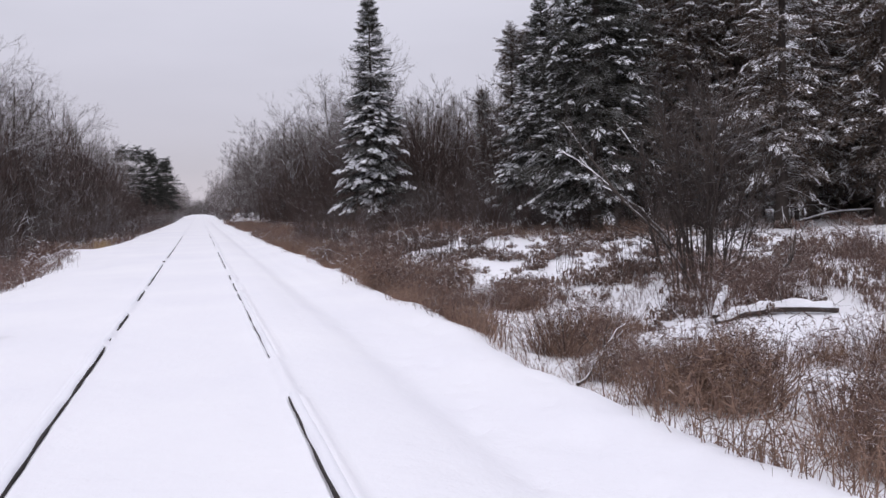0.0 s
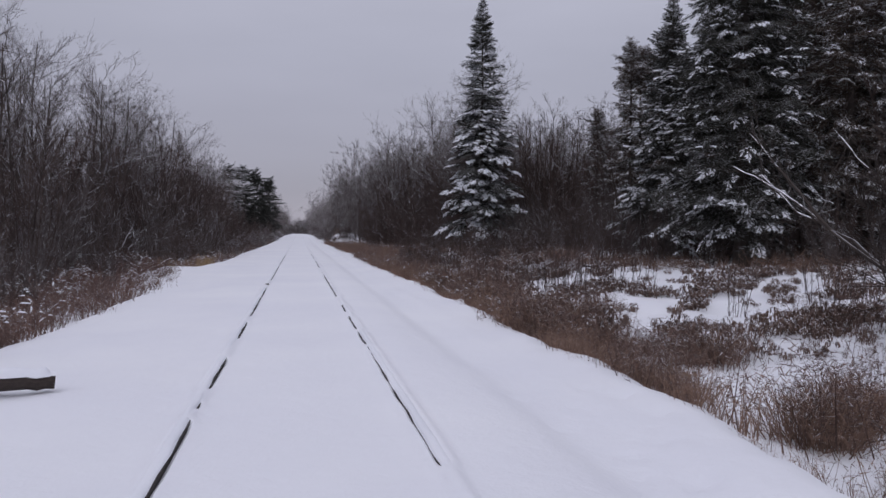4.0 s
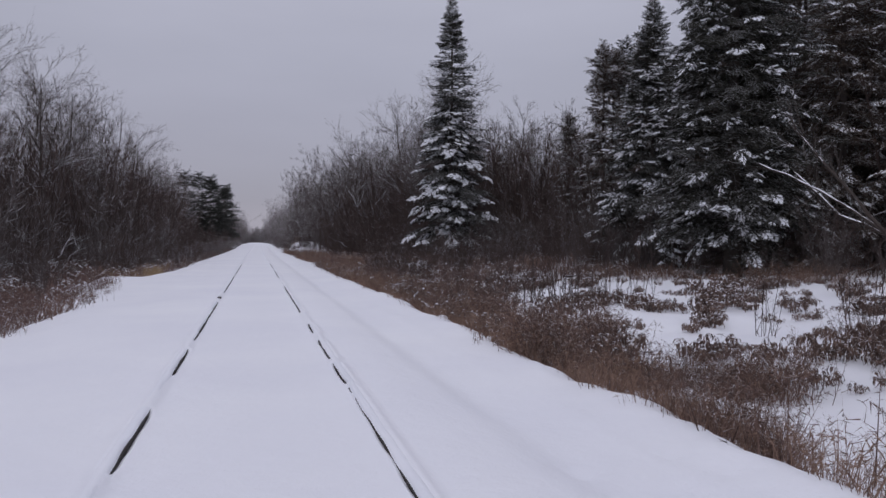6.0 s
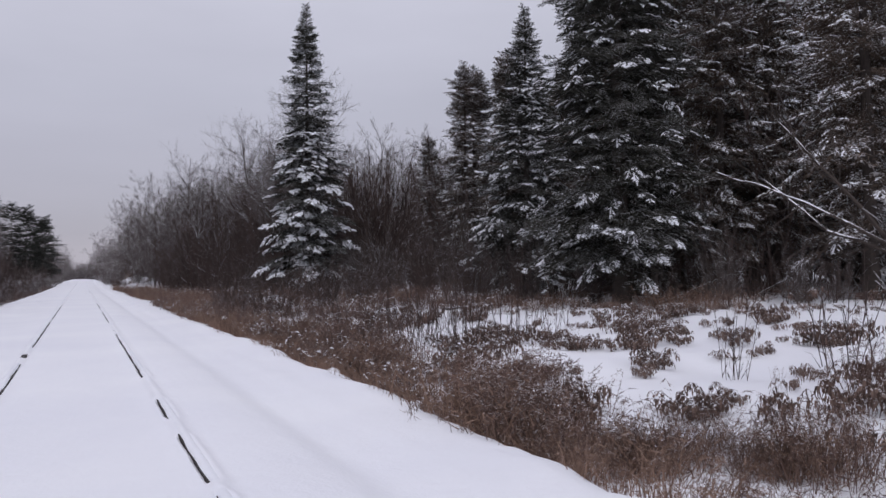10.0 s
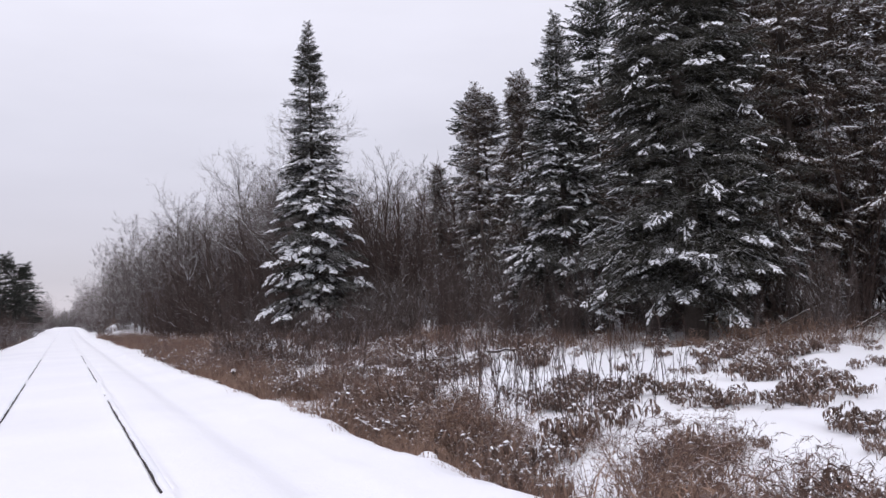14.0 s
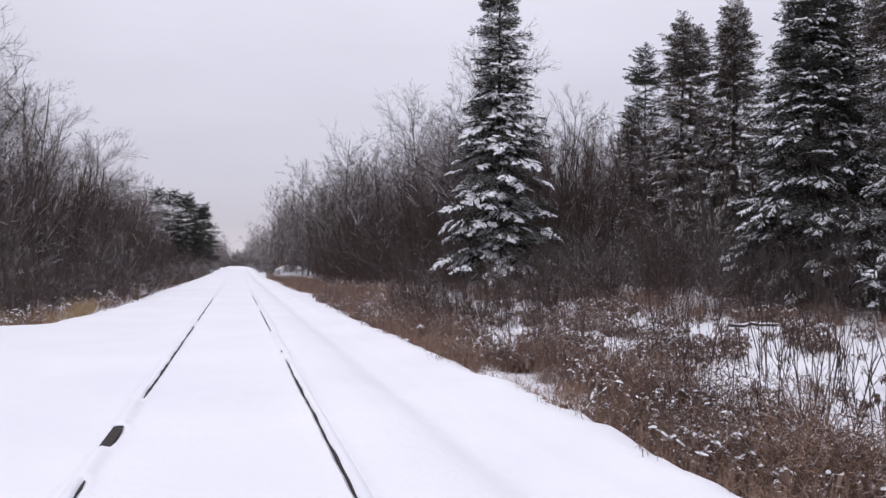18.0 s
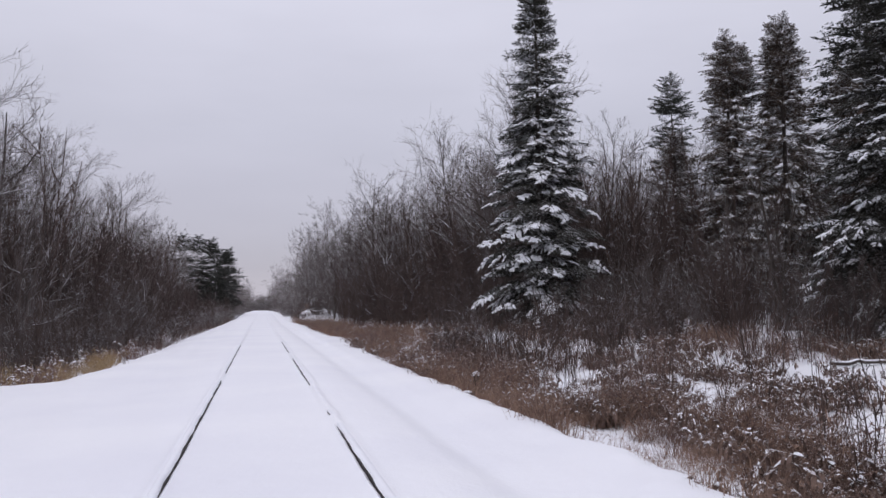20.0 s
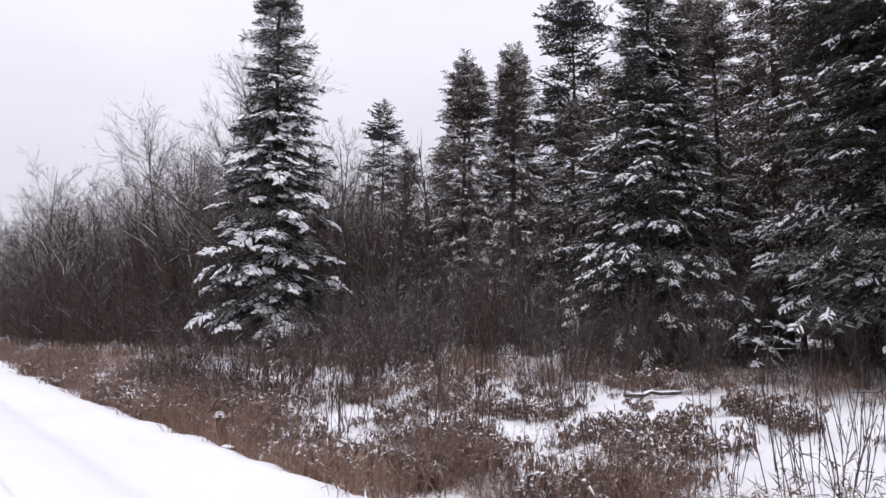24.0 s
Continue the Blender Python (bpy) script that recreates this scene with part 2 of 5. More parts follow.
def ground_z(x, y):
    x, y = np.broadcast_arrays(np.asarray(x, float), np.asarray(y, float))
    x = x - swing(y)
    near = np.clip(1 - (y - 60) / 80, 0.25, 1)
    # the bed between and beside the rails
    z = np.interp(x, (-2.0, -1.2, 1.2, 1.5, 1.85, 2.25, 2.6), (-0.05, -0.02, -0.02, -0.06, -0.20, -0.19, -0.12))
    # the slope to the ditch and the clearing beyond it, on the side of the spruces
    tl = tree_line(y)
    k = (tl - 3.0) / 11.5
    right = np.interp(x - right_edge(y) - 0.07 * np.sin(y * 0.8) - 0.05 * np.sin(y * 2.3 + 1.0) - 0.035 * np.sin(y * 5.3 + 2 * np.sin(y * 1.1)) - 0.02 * np.sin(y * 11.7), (-0.6, -0.2, 0.02, 0.42, 1.0, 2.2, 3.2, 4.2, 6.0, 10.0, 13.0, 19.0, 40.0),
                      (-0.16, -0.11, -0.17, -0.43, -0.58, -0.60, -0.46, -0.30, -0.17, 0.05, 0.20, 0.40, 0.6))
    rise = np.interp(x, (3.0, 4.0, 7.0, 9.0, 12.0, 40.0), (-0.1, -0.25, -0.15, 0.2, 0.4, 0.6))
    far = np.clip((y - 33) / 12, 0, 1)
    z = np.where(x > 2.4, right * (1 - far) + rise * far, z)
    # the other side
    e = left_edge(y)
    left = np.interp(e - x, (-0.6, 0.0, 0.5, 1.3, 3.0, 5.0, 9.0, 40.0), (-0.06, -0.10, -0.28, -0.48, -0.42, -0.25, 0.05, 0.5))
    z = np.where(x < -2.2, np.where(x > e + 0.6, -0.055, left), z)
    off = np.clip((np.abs(x) - 1.0) / 2.0, 0, 1)
    z = z + off * 0.035 * soft_noise(x, y) + np.clip((np.abs(x) - 3.4) / 2, 0, 1) * 0.07 * soft_noise(x * 1.7, y * 1.6, 2.0) * near
    z = z + 0.006 * soft_noise(x * 2.2, y * 1.3, 5.0) + off * 0.016 * soft_noise(x * 4.2, y * 0.9, 7.0) + off * 0.007 * soft_noise(x * 9.0, y * 6.0, 1.0)
    # hollows of old tracks beside the bed
    for cx, cy, r in HOLLOWS:
        z = z - 0.05 * np.exp(-((x - cx) ** 2 + (y - cy) ** 2) / r ** 2)
    # snow banked over the rails, and drawn back from them where they show
    for side in (-1, 1):
        b = bare(y, side)
        q = side * x
        ridge = 0.045 * np.exp(-((q - 0.755) / 0.06) ** 2)
        open_ = np.clip(b * 12, 0, 1)
        drawn = np.interp(q, (0.690, 0.698, 0.710, 0.76, 0.785), (0, 0.004, 0.028, 0.04, 0))
        inner = 0.033 * np.exp(-((q - 0.700) / 0.05) ** 2) * (1 - b)
        bank = np.interp(y, (18.5, 20, 26, 28), (0.034, 0.014, 0.014, 0.034)) if side > 0 else np.interp(y, (21.2, 21.5, 22.2, 22.4), (0.03, 0.005, 0.005, 0.03))
        outer = bank * np.exp(-((q - 0.805) / 0.045) ** 2)
        z = z + ridge * (1 - open_) + (inner + outer - drawn * (0.35 + 0.65 * b)) * open_
    z = z + 0.2 * np.exp(-((x + 4.3) / 0.5) ** 2 - ((y - 27.5) / 1.8) ** 2) + 0.12 * np.exp(-((x + 4.7) / 0.4) ** 2 - ((y - 31.0) / 1.0) ** 2)
    # low rise of snow far down the line
    z = z + (1.3 + 0.2 * np.sin(x * 1.7 + y * 0.5) + 0.12 * np.sin(x * 3.1 - y)) * np.exp(-((x - 6.2) / 2.5) ** 4 - ((y - 109) / 7.0) ** 2)
    # the line climbs a little before it is lost to sight
    k = np.clip((y - 85) / 190, 0, 1)
    return z + 0.85 * k * k * (3 - 2 * k)


HOLLOWS = [(2.35 + 0.45 * math.sin(i * 2.4) + 0.1 * math.sin(i * 5.1), 3.4 + 0.21 * i, 0.075 + 0.03 * math.sin(i * 1.9)) for i in range(30)]


def ground_sheet():
    xs = [-2500, -1200, -600, -300, -150, -90, -60, -45, -35, -28, -23, -19, -16, -14, -12]
    xs += list(np.arange(-11, -5, 0.5)) + list(np.arange(-5, -0.9, 0.14)) + [-0.9, -0.86, -0.84, -0.824, -0.812, -0.80, -0.785, -0.77, -0.75, -0.73, -0.718, -0.71, -0.704, -0.698, -0.69, -0.68, -0.668, -0.65, -0.62, -0.58, -0.54] + list(np.arange(-0.5, 0.5, 0.1))
    xs += [-a for a in [-0.9, -0.86, -0.84, -0.824, -0.812, -0.80, -0.785, -0.77, -0.75, -0.73, -0.718, -0.71, -0.704, -0.698, -0.69, -0.68, -0.668, -0.65, -0.62, -0.58, -0.54][::-1]] + list(np.arange(0.9, 3.6, 0.09)) + list(np.arange(3.6, 9, 0.14)) + list(np.arange(9, 18, 0.4)) + [18.5, 20, 22, 25, 29, 34, 40, 50, 65, 90, 150, 300, 600, 1200, 2500]
    ys = [-2500, -800, -300, -120, -60, -30, -15, -8, -4] + list(np.arange(-2, 2, 0.14)) + list(np.arange(2, 26, 0.09)) + list(np.arange(26, 48, 0.2)) + list(np.arange(48, 90, 0.5))
    ys += list(np.arange(90, 200, 3.0)) + [200, 220, 250, 300, 400, 600, 1000, 1700, 3000]
    xs, ys = np.array(xs), np.array(ys)
    gx, gy = np.meshgrid(xs, ys)
    v = np.stack([gx, gy, ground_z(gx, gy)], -1).reshape(-1, 3)
    a = (np.arange(len(ys) - 1)[:, None] * len(xs) + np.arange(len(xs) - 1)[None]).ravel()
    f = np.stack([a, a + 1, a + 1 + len(xs), a + len(xs)], 1)
    ob = new("ground", tri_mesh("ground", v, f, M_SNOW, True))
    return tagged(ob, "snow-covered railway bed, ditch and clearing", "ground", kind="structure")


ground_sheet()


# ---- rails ----
def rail_profile():
    return [(-0.036, 0.0), (0.036, 0.0), (0.036, -0.035), (0.009, -0.05), (0.009, -0.14), (0.07, -0.16), (0.07, -0.172), (-0.07, -0.172), (-0.07, -0.16), (-0.009, -0.14), (-0.009, -0.05), (-0.036, -0.035)]


def sweep(profile, y0, y1, x, z):
    n = len(profile)
    v = [(x + a, y, z + b) for y in (y0, y1) for a, b in profile]
    k = np.arange(n)
    k2 = (k + 1) % n
    f = np.concatenate([np.stack([k, k2, k2 + n], 1), np.stack([k, k2 + n, k + n], 1)])
    return np.array(v), f


def snow_cap(side, y0, y1):
    """The strip of snow that lies on a rail's head."""
    ys = np.linspace(y0, y1, max(4, int((y1 - y0) / 0.12)))
    q = np.array((-0.030, -0.024, -0.008, 0.012, 0.030, 0.050))
    top = np.array((0.0, 0.55, 1.0, 0.95, 0.7, -0.3))
    wob = 0.75 + 0.2 * np.sin(ys * 1.7 + side) + 0.15 * np.sin(ys * 6.1) + 0.1 * np.sin(ys * 13.7 + side)
    wob = wob * np.clip(np.minimum(ys - y0, ys[-1] - ys) / 0.1 + 0.25, 0, 1)
    q2 = np.where(q[None] < 0, q[None] + (0.004 * np.sin(ys * 4.0) + 0.003 * np.sin(ys * 9.3 + side))[:, None], q[None])
    gx = side * (0.7535 + q2)
    gz = 0.001 + 0.028 * top[None] * wob[:, None]
    v = np.stack([gx, np.repeat(ys[:, None], 6, 1), gz], -1).reshape(-1, 3)
    a = (np.arange(len(ys) - 1)[:, None] * 6 + np.arange(5)[None]).ravel()
    return v, np.stack([a, a + 1, a + 7, a + 6], 1)


JOINTS = {-1: (-4.0, 20.78, 34.6, 48.4, 62.2, 76.0), 1: (-4.0, 28.0, 41.8, 55.6, 69.4, 83.2)}
for side in (-1, 1):
    ends = JOINTS[side]
    for y0, y1 in zip(ends, ends[1:]):
        rail = thing("rail", (side * 0.7535, y0, 0), "rusty steel rail half buried in snow", "rail", "rails of the track")
        v, f = sweep(rail_profile(), 0.004, y1 - y0 - 0.004, 0, 0)
        part("steel_rail", tri_mesh("steel_rail", v, f, M_RAIL), rail)
        for a, b in (((y0, 21.5), (22.2, y1)) if side < 0 and y0 < 21.5 < y1 else ((y0, y1),)):
            v, f = snow_cap(side, a, b)
            part("snow_cap", tri_mesh("snow_cap", v - (side * 0.7535, y0, 0), f, M_LOAD, True), rail, "strip of snow on the rail head")
        g = Geo()
        for s in (-1, 1):
            g.add(*sweep([(-0.012, -0.045), (0.012, -0.045), (0.014, -0.13), (-0.014, -0.13)], -0.3, 0.3, s * 0.026, 0))
        part("joint_bar", g.mesh("joint_bar", M_RAIL), rail)


# ---- conifers ----
def cushion(rng, c, along, across, high, n=7):
    """A lump of snow: an irregular dome with long and short axes."""
    a = np.arange(n) * 2 * np.pi / n + rng.uniform(0, 1)
    k = rng.uniform(0.6, 1.25, n)
    up = np.array([0, 0, high])
    i = np.arange(n)
    j = (i + 1) % n
    outer = c + np.outer(np.cos(a) * k, along) + np.outer(np.sin(a) * k, across) - up * 0.55
    if n < 6:
        return np.concatenate([outer, [c + up]]), np.stack([i, j, np.full(n, n)], 1)
    inner = c + 0.62 * (np.outer(np.cos(a) * k, along) + np.outer(np.sin(a) * k, across)) + up * 0.55
    v = np.concatenate([outer, inner, [c + up]])
    f = np.concatenate([np.stack([i, j, j + n], 1), np.stack([i, j + n, i + n], 1), np.stack([i + n, j + n, np.full(n, 2 * n)], 1)])
    return v, f


def bough(rng, twigs, blades, wide, start, fingers, plump=1.0):
    """One bough along +x, a metre long: needles, and fingers of snow upon its outer part."""
    nv, snow = [], Geo()
    droop = rng.uniform(0.08, 0.26)
    curve = lambda s: np.array([s, 0.05 * math.sin(3 * s), 0.05 * s - droop * s * s])
    rows = [(curve(0.1), curve(1.0) - curve(0.1), 1.0, 0.7)]
    for s in np.linspace(0.14, 0.96, twigs):
        for side in (-1, 1):
            ln = (0.46 * (1 - 0.8 * s) + 0.09) * rng.uniform(0.7, 1.25)
            a = rng.uniform(0.7, 1.1)
            d = np.array([math.cos(a), side * math.sin(a), rng.uniform(-0.4, 0.0)])
            rows.append((curve(s), d * ln, ln, s))
    for o, d, ln, at in rows:
        dd = unit(d)
        p = unit(np.cross(dd, (0, 0, 1)))
        m = blades if ln < 0.9 else blades + 5
        for t in np.linspace(0.08, 1.0, m):
            for side in (-1, 1):
                base = o + d * t
                way = unit(dd * 0.8 + p * side * 0.75 + np.array([0, 0, rng.uniform(-0.5, 0.3)]))
                size = rng.uniform(0.08, 0.15)
                across = unit(np.cross(way, rng.normal(0, 1, 3))) * wide * rng.uniform(0.7, 1.3)
                nv += [base - across, base + across, base + way * size]
        if at > start and rng.random() < fingers:
            for t0 in ((0.55,) if ln < 0.9 else (0.5, 0.65, 0.8, 0.95)):
                c = o + d * (t0 + rng.uniform(-0.1, 0.15)) + (0, 0, 0.025)
                reach = d * (rng.uniform(0.35, 0.55) if ln < 0.9 else 0.13)
                half = (rng.uniform(0.035, 0.065) if ln < 0.9 else rng.uniform(0.06, 0.10)) * (1 if twigs > 6 else 0.7) * plump
                snow.add(*cushion(rng, c, reach, p * half, rng.uniform(0.025, 0.05), 6 if twigs > 6 else 5))
    n = np.array(nv)
    s, sf = snow.arrays() if snow.n else (np.zeros((0, 3)), np.zeros((0, 3), int))
    return n, np.arange(len(n)).reshape(-1, 3), s, sf


rng_b = np.random.default_rng(7)
BOUGH_SLAB = [bough(rng_b, 8, 6, 0.015, s, f, 0.85) for s, f in ((0.1, 0.95), (0.3, 0.9), (0.5, 0.95), (0.3, 0.75), (0.65, 0.9))]
BOUGH_FINE = [bough(rng_b, 8, 6, 0.015, s, f, 0.6) for s, f in ((0.3, 0.8), (0.5, 0.75), (0.6, 0.85), (0.3, 0.5), (0.75, 0.8))]
BOUGH_MID = [bough(rng_b, 5, 4, 0.024, s, f, 0.8) for s, f in ((0.3, 0.8), (0.5, 0.8), (0.6, 0.6), (0.4, 0.5))]
BOUGH_FAR = [bough(rng_b, 4, 3, 0.034, s, f) for s, f in ((0.3, 0.7), (0.5, 0.6))]


def turned(v, yaw, pitch, roll, scale, place):
    m = np.array(Euler((roll, -pitch, yaw)).to_matrix())
    return (v * scale) @ m.T + place


def conifer(seed, height, radius, base, boughs, shape=0.9, droop=0.25, load=0.85, mat=None, step=0.42, per=10, spray=1.15, filled=False, ragged=False, wild=0.10, bare_top=(0.95, 0.9, 0.85, 0.75), tiers=0.0, stout=0.0065, dead_limbs=14):
    """Trunk, needles and snow of an upright conifer that stands on its own origin."""
    rng = np.random.default_rng(seed)
    needles, snow, limbs = Geo(), Geo(), []
    z, layer = base, 0
    while z < height - 0.25:
        u = (z - base) / (height - base)
        layer += 1
        strong = 1.0 if layer % 2 or u > 0.8 else 1 - tiers
        r = strong * radius * (1 if not ragged else rng.uniform(0.55, 1.1)) * ((1 - u) ** shape) * (1.0 if u > 0.06 else 0.75 + 4 * u) + 0.12
        count = max(6 if u < 0.75 else 9, int(per * (0.6 + 0.4 * (1 - u))))
        turn = rng.uniform(0, 6.28)
        for i in range(count):
            a = turn + i * 6.283 / count + rng.normal(0, 0.22)
            ln = r * (rng.uniform(0.66, 1.15) if not ragged else rng.uniform(0.35, 1.2))
            tilt = np.interp(u, (0, 0.5, 1.0), (-droop, -droop * 0.3, 0.6)) + rng.normal(0, wild)
            zz = z + rng.normal(0, step * 0.3)
            way = np.array([math.cos(a) * math.cos(tilt), math.sin(a) * math.cos(tilt), math.sin(tilt)])
            root = np.array([0, 0, zz])
            patchy = 0.72 + 0.45 * math.sin(2 * a + 1.3 * zz + seed) * math.cos(1.9 * zz - a)
            laden = rng.random() < load * patchy * np.interp(u, (0, 0.4, 0.62, 1), bare_top)
            long = spray * rng.uniform(0.85, 1.2)
            if ln < 1.3 * spray:
                rows = [(0.04, 0.0, ln, laden)]
            else:
                limbs.append((*root, *(root + way * (ln - 0.4)), 0.009, 0.005))
                rows = [(ln - long, 0.0, long, laden), (ln - long * 1.25, 0.55, long * 0.8, laden), (ln - long * 1.15, -0.55, long * 0.8, laden)]
                if filled or ln > 1.9 * spray:
                    rows.append((ln * 0.25, rng.uniform(-0.3, 0.3), ln * 0.5, False))
            for start, off, size, snowy in rows:
                nv, nf, sv, sf = boughs[int(rng.integers(len(boughs)))]
                at = root + way * start
                rl, pt = rng.normal(0, 0.28), tilt - (0.12 if start > 0.1 else 0) + rng.normal(0, 0.06)
                needles.add(turned(nv, a + off, pt, rl, size, at), nf)
                if len(sv) and snowy:
                    snow.add(turned(sv, a + off, pt, rl, size, at), sf)
        z += step * (0.42 + 0.58 * (1 - u)) * (1 if u < 0.75 else 0.62)
    needles.add(turned(boughs[0][0], 0, 1.5, 0, 0.45, np.array([0, 0, height - 0.45])), boughs[0][1])
    segs, p, n = [], np.zeros(3), 9
    tr = stout * height + 0.02
    for i in range(n):
        q = np.array([rng.normal(0, 0.02), rng.normal(0, 0.02), height * (i + 1) / n * 0.985])
        segs.append((*p, *q, tr * (1 - i / n) * (1.25 if i == 0 else 1) + 0.012, tr * (1 - (i + 1) / n) + 0.01))
        p = q
    segs[0] = (0, 0, -0.35, *segs[0][3:])
    dead = []
    for i in range(int(base * dead_limbs)):
        a, zz = rng.uniform(0, 6.28), rng.uniform(0.5, base + 0.6)
        ln = rng.uniform(0.4, 1.5)
        p0 = np.array([0, 0, zz])
        p1 = p0 + np.array([math.cos(a), math.sin(a), rng.uniform(-0.5, 0.15)]) * ln
        dead.append((*p0, *p1, 0.02, 0.006))
        for k in range(3):
            s = rng.uniform(0.4, 0.95)
            b0 = p0 + (p1 - p0) * s
            dead.append((*b0, *(b0 + rng.normal(0, 0.22, 3) + (0, 0, -0.08)), 0.008, 0.004))
    tv, tf = tubes(segs, 9)
    g = Geo().add(tv, tf)
    if dead:
        g.add(*tubes(dead, 3))
    if limbs:
        needles.add(*tubes(limbs, 3))
    return {"trunk": g.mesh("trunk", M_BARK, False), "crown": needles.mesh("crown", mat or M_NEEDLE), "snow": snow.mesh("snow_load", M_LOAD, True)}


def stand(name, meshes, x, y, label, category, group="", scale=1.0, rot=0.0, wide=1.0, lean=0.0):
    z = float(ground_z(x, y))
    t = thing(name, (x, y, z), label, category, group)
    t.matrix_basis = Matrix.Translation((x, y, z)) @ Euler((lean, lean * 0.4, rot)).to_matrix().to_4x4() @ Matrix.Diagonal((scale * wide, scale * wide, scale, 1))
    part("trunk", meshes["trunk"], t)
    part("crown", meshes["crown"], t)
    if meshes.get("snow"):
        tagged(part("snow_load", meshes["snow"], t, "snow lying on the boughs"), kind="stuff")
    return t


spruce = conifer(11, 14.2, 2.95, 1.6, BOUGH_SLAB, shape=1.06, droop=0.3, load=1.2, step=0.36, per=11, spray=0.9, bare_top=(1.0, 0.9, 0.35, 0.12), tiers=0.42, wild=0.13, stout=0.009)
stand("spruce_tree", spruce, 9.97, 45.0, "tall slender snowy spruce standing alone by the track", "tree", rot=0.4)
fir = conifer(12, 19.0, 3.2, 1.9, BOUGH_FINE, shape=0.7, droop=0.26, load=1.0, step=0.36, per=15, spray=0.64, filled=True, bare_top=(1.0, 0.62, 0.58, 0.55), tiers=0.1, wild=0.26, stout=0.0125)
stand("fir_tree", fir, 15.3, 27.9, "broad dark fir with snow-laden lower boughs", "tree", rot=1.0)
fir2 = conifer(13, 11.7, 3.25, 1.7, BOUGH_FINE, shape=1.15, droop=0.3, load=1.3, step=0.36, per=13, spray=0.66, filled=True, bare_top=(1.0, 0.95, 0.7, 0.3), tiers=0.2, wild=0.22, stout=0.013)
stand("fir_tree", fir2, 16.1, 34.8, "pointed snowy fir behind the broad fir", "tree", rot=2.0)
sapling = conifer(14, 1.75, 0.62, 0.75, BOUGH_SLAB, shape=0.6, droop=0.35, load=1.4, step=0.3, per=7, spray=1.15, stout=0.02)
stand("fir_sapling", sapling, 14.82, 31.0, "small fir sapling bowed under white snow", "tree", rot=0.7)
CEDARS = [conifer(20 + i, 13.5, 2.6, 2.2, BOUGH_MID, shape=0.5, droop=0.3, load=1.35, mat=M_CEDAR, step=0.42, per=9, spray=0.62, filled=True, wild=0.3, tiers=0.2, ragged=i == 1, stout=0.0135, dead_limbs=22) for i in range(3)]
BACK = conifer(25, 13.5, 2.6, 2.0, BOUGH_FAR, shape=0.42, droop=0.4, load=0.4, mat=M_CEDAR, step=0.62, per=8, spray=1.5, stout=0.012)
PINES = [conifer(30 + i, 12.0, 2.5, 1.6, BOUGH_MID, shape=0.55, droop=-0.3, load=0.06, mat=M_PINE, step=0.5, per=11, spray=0.9, filled=True, ragged=True, wild=0.16) for i in range(2)]
FAR_PINES = [conifer(34 + i, 12.5, 3.9, 2.2, BOUGH_MID, shape=0.5, droop=0.02, load=0.02, mat=M_PINE, step=0.74, per=9, spray=1.3, filled=True, ragged=True, wild=0.16) for i in range(2)]
stand("cedar_tree", CEDARS[0], 22.9, 48.2, "dark cedar with light snow at the edge of the wood", "tree", rot=0.2, wide=0.9)
stand("cedar_tree", CEDARS[1], 20.2, 48.4, "dark cedar with light snow at the edge of the wood", "tree", scale=0.94, rot=1.4)
for x, y, k, w in ((21.4, 49.6, 0.93, 1.1), (24.6, 50.4, 0.9, 1.1), (19.3, 51.5, 0.66, 1.1), (26.5, 48.0, 0.86, 1.2)):
    stand("cedar_tree", CEDARS[int(x) % 3], x, y, "dark cedar with light snow at the edge of the wood", "tree", scale=k, rot=x, wide=w)
stand("pine_tree", PINES[0], 50.5, 105.9, "tall dark pine rising above the bare wood", "tree", scale=2.5, rot=0.3, wide=0.9)
stand("pine_tree", PINES[1], 35.0, 56.5, "tall dark pine towering behind the firs", "tree", scale=2.05, rot=1.3, wide=1.0)
stand("spruce_tree", BACK, 41.0, 79.5, "slender grey spruce among the bare trees", "tree", scale=1.28, rot=0.9, wide=0.75)
rng_f = np.random.default_rng(5)
wood = [(19.6, 22.6), (24.6, 33.6), (23.2, 30.2), (22.6, 21.2), (25.8, 19.6), (28.8, 17.6), (18.36, 31.0), (21.0, 31.7), (19.8, 28.2), (22.2, 28.3), (23.6, 25.5), (25.4, 23.0), (27.8, 27.5), (29.5, 23.0), (32.0, 26.5), (26.0, 31.5), (19.8, 35.4), (30.0, 31.0),
        (33.5, 21.0), (36.0, 25.5), (22.4, 38.6), (24.0, 36.0), (28.5, 36.5), (34.0, 33.0), (38.0, 20.0), (31.0, 18.5), (35.5, 16.0), (24.5, 43.5), (40.0, 29.0), (27.0, 41.5), (41.0, 15.0), (30.5, 41.0), (37.0, 37.0), (44.0, 22.0), (43.0, 34.0), (33.0, 47.0), (46.0, 28.0), (39.0, 10.0), (45.0, 16.0)]
LOWER = {(19.8, 35.4): 0.8, (22.4, 38.6): 0.85, (24.5, 43.5): 0.86}
for i, (x, y) in enumerate(wood):
    size = rng_f.uniform(1.02, 1.2) if y > 30 and x < 28 else rng_f.uniform(0.84, 1.04)
    stand("cedar_tree", CEDARS[i % 3] if (y < 33 and x < 27) or (y < 43 and x < 25) or i == 29 else BACK, x, y, "dark cedar of the thick wood, snow on its sprays", "tree", "cedars of the wood",
          scale=LOWER.get((x, y), size), rot=rng_f.uniform(0, 6.28), wide=rng_f.uniform(0.95, 1.2))
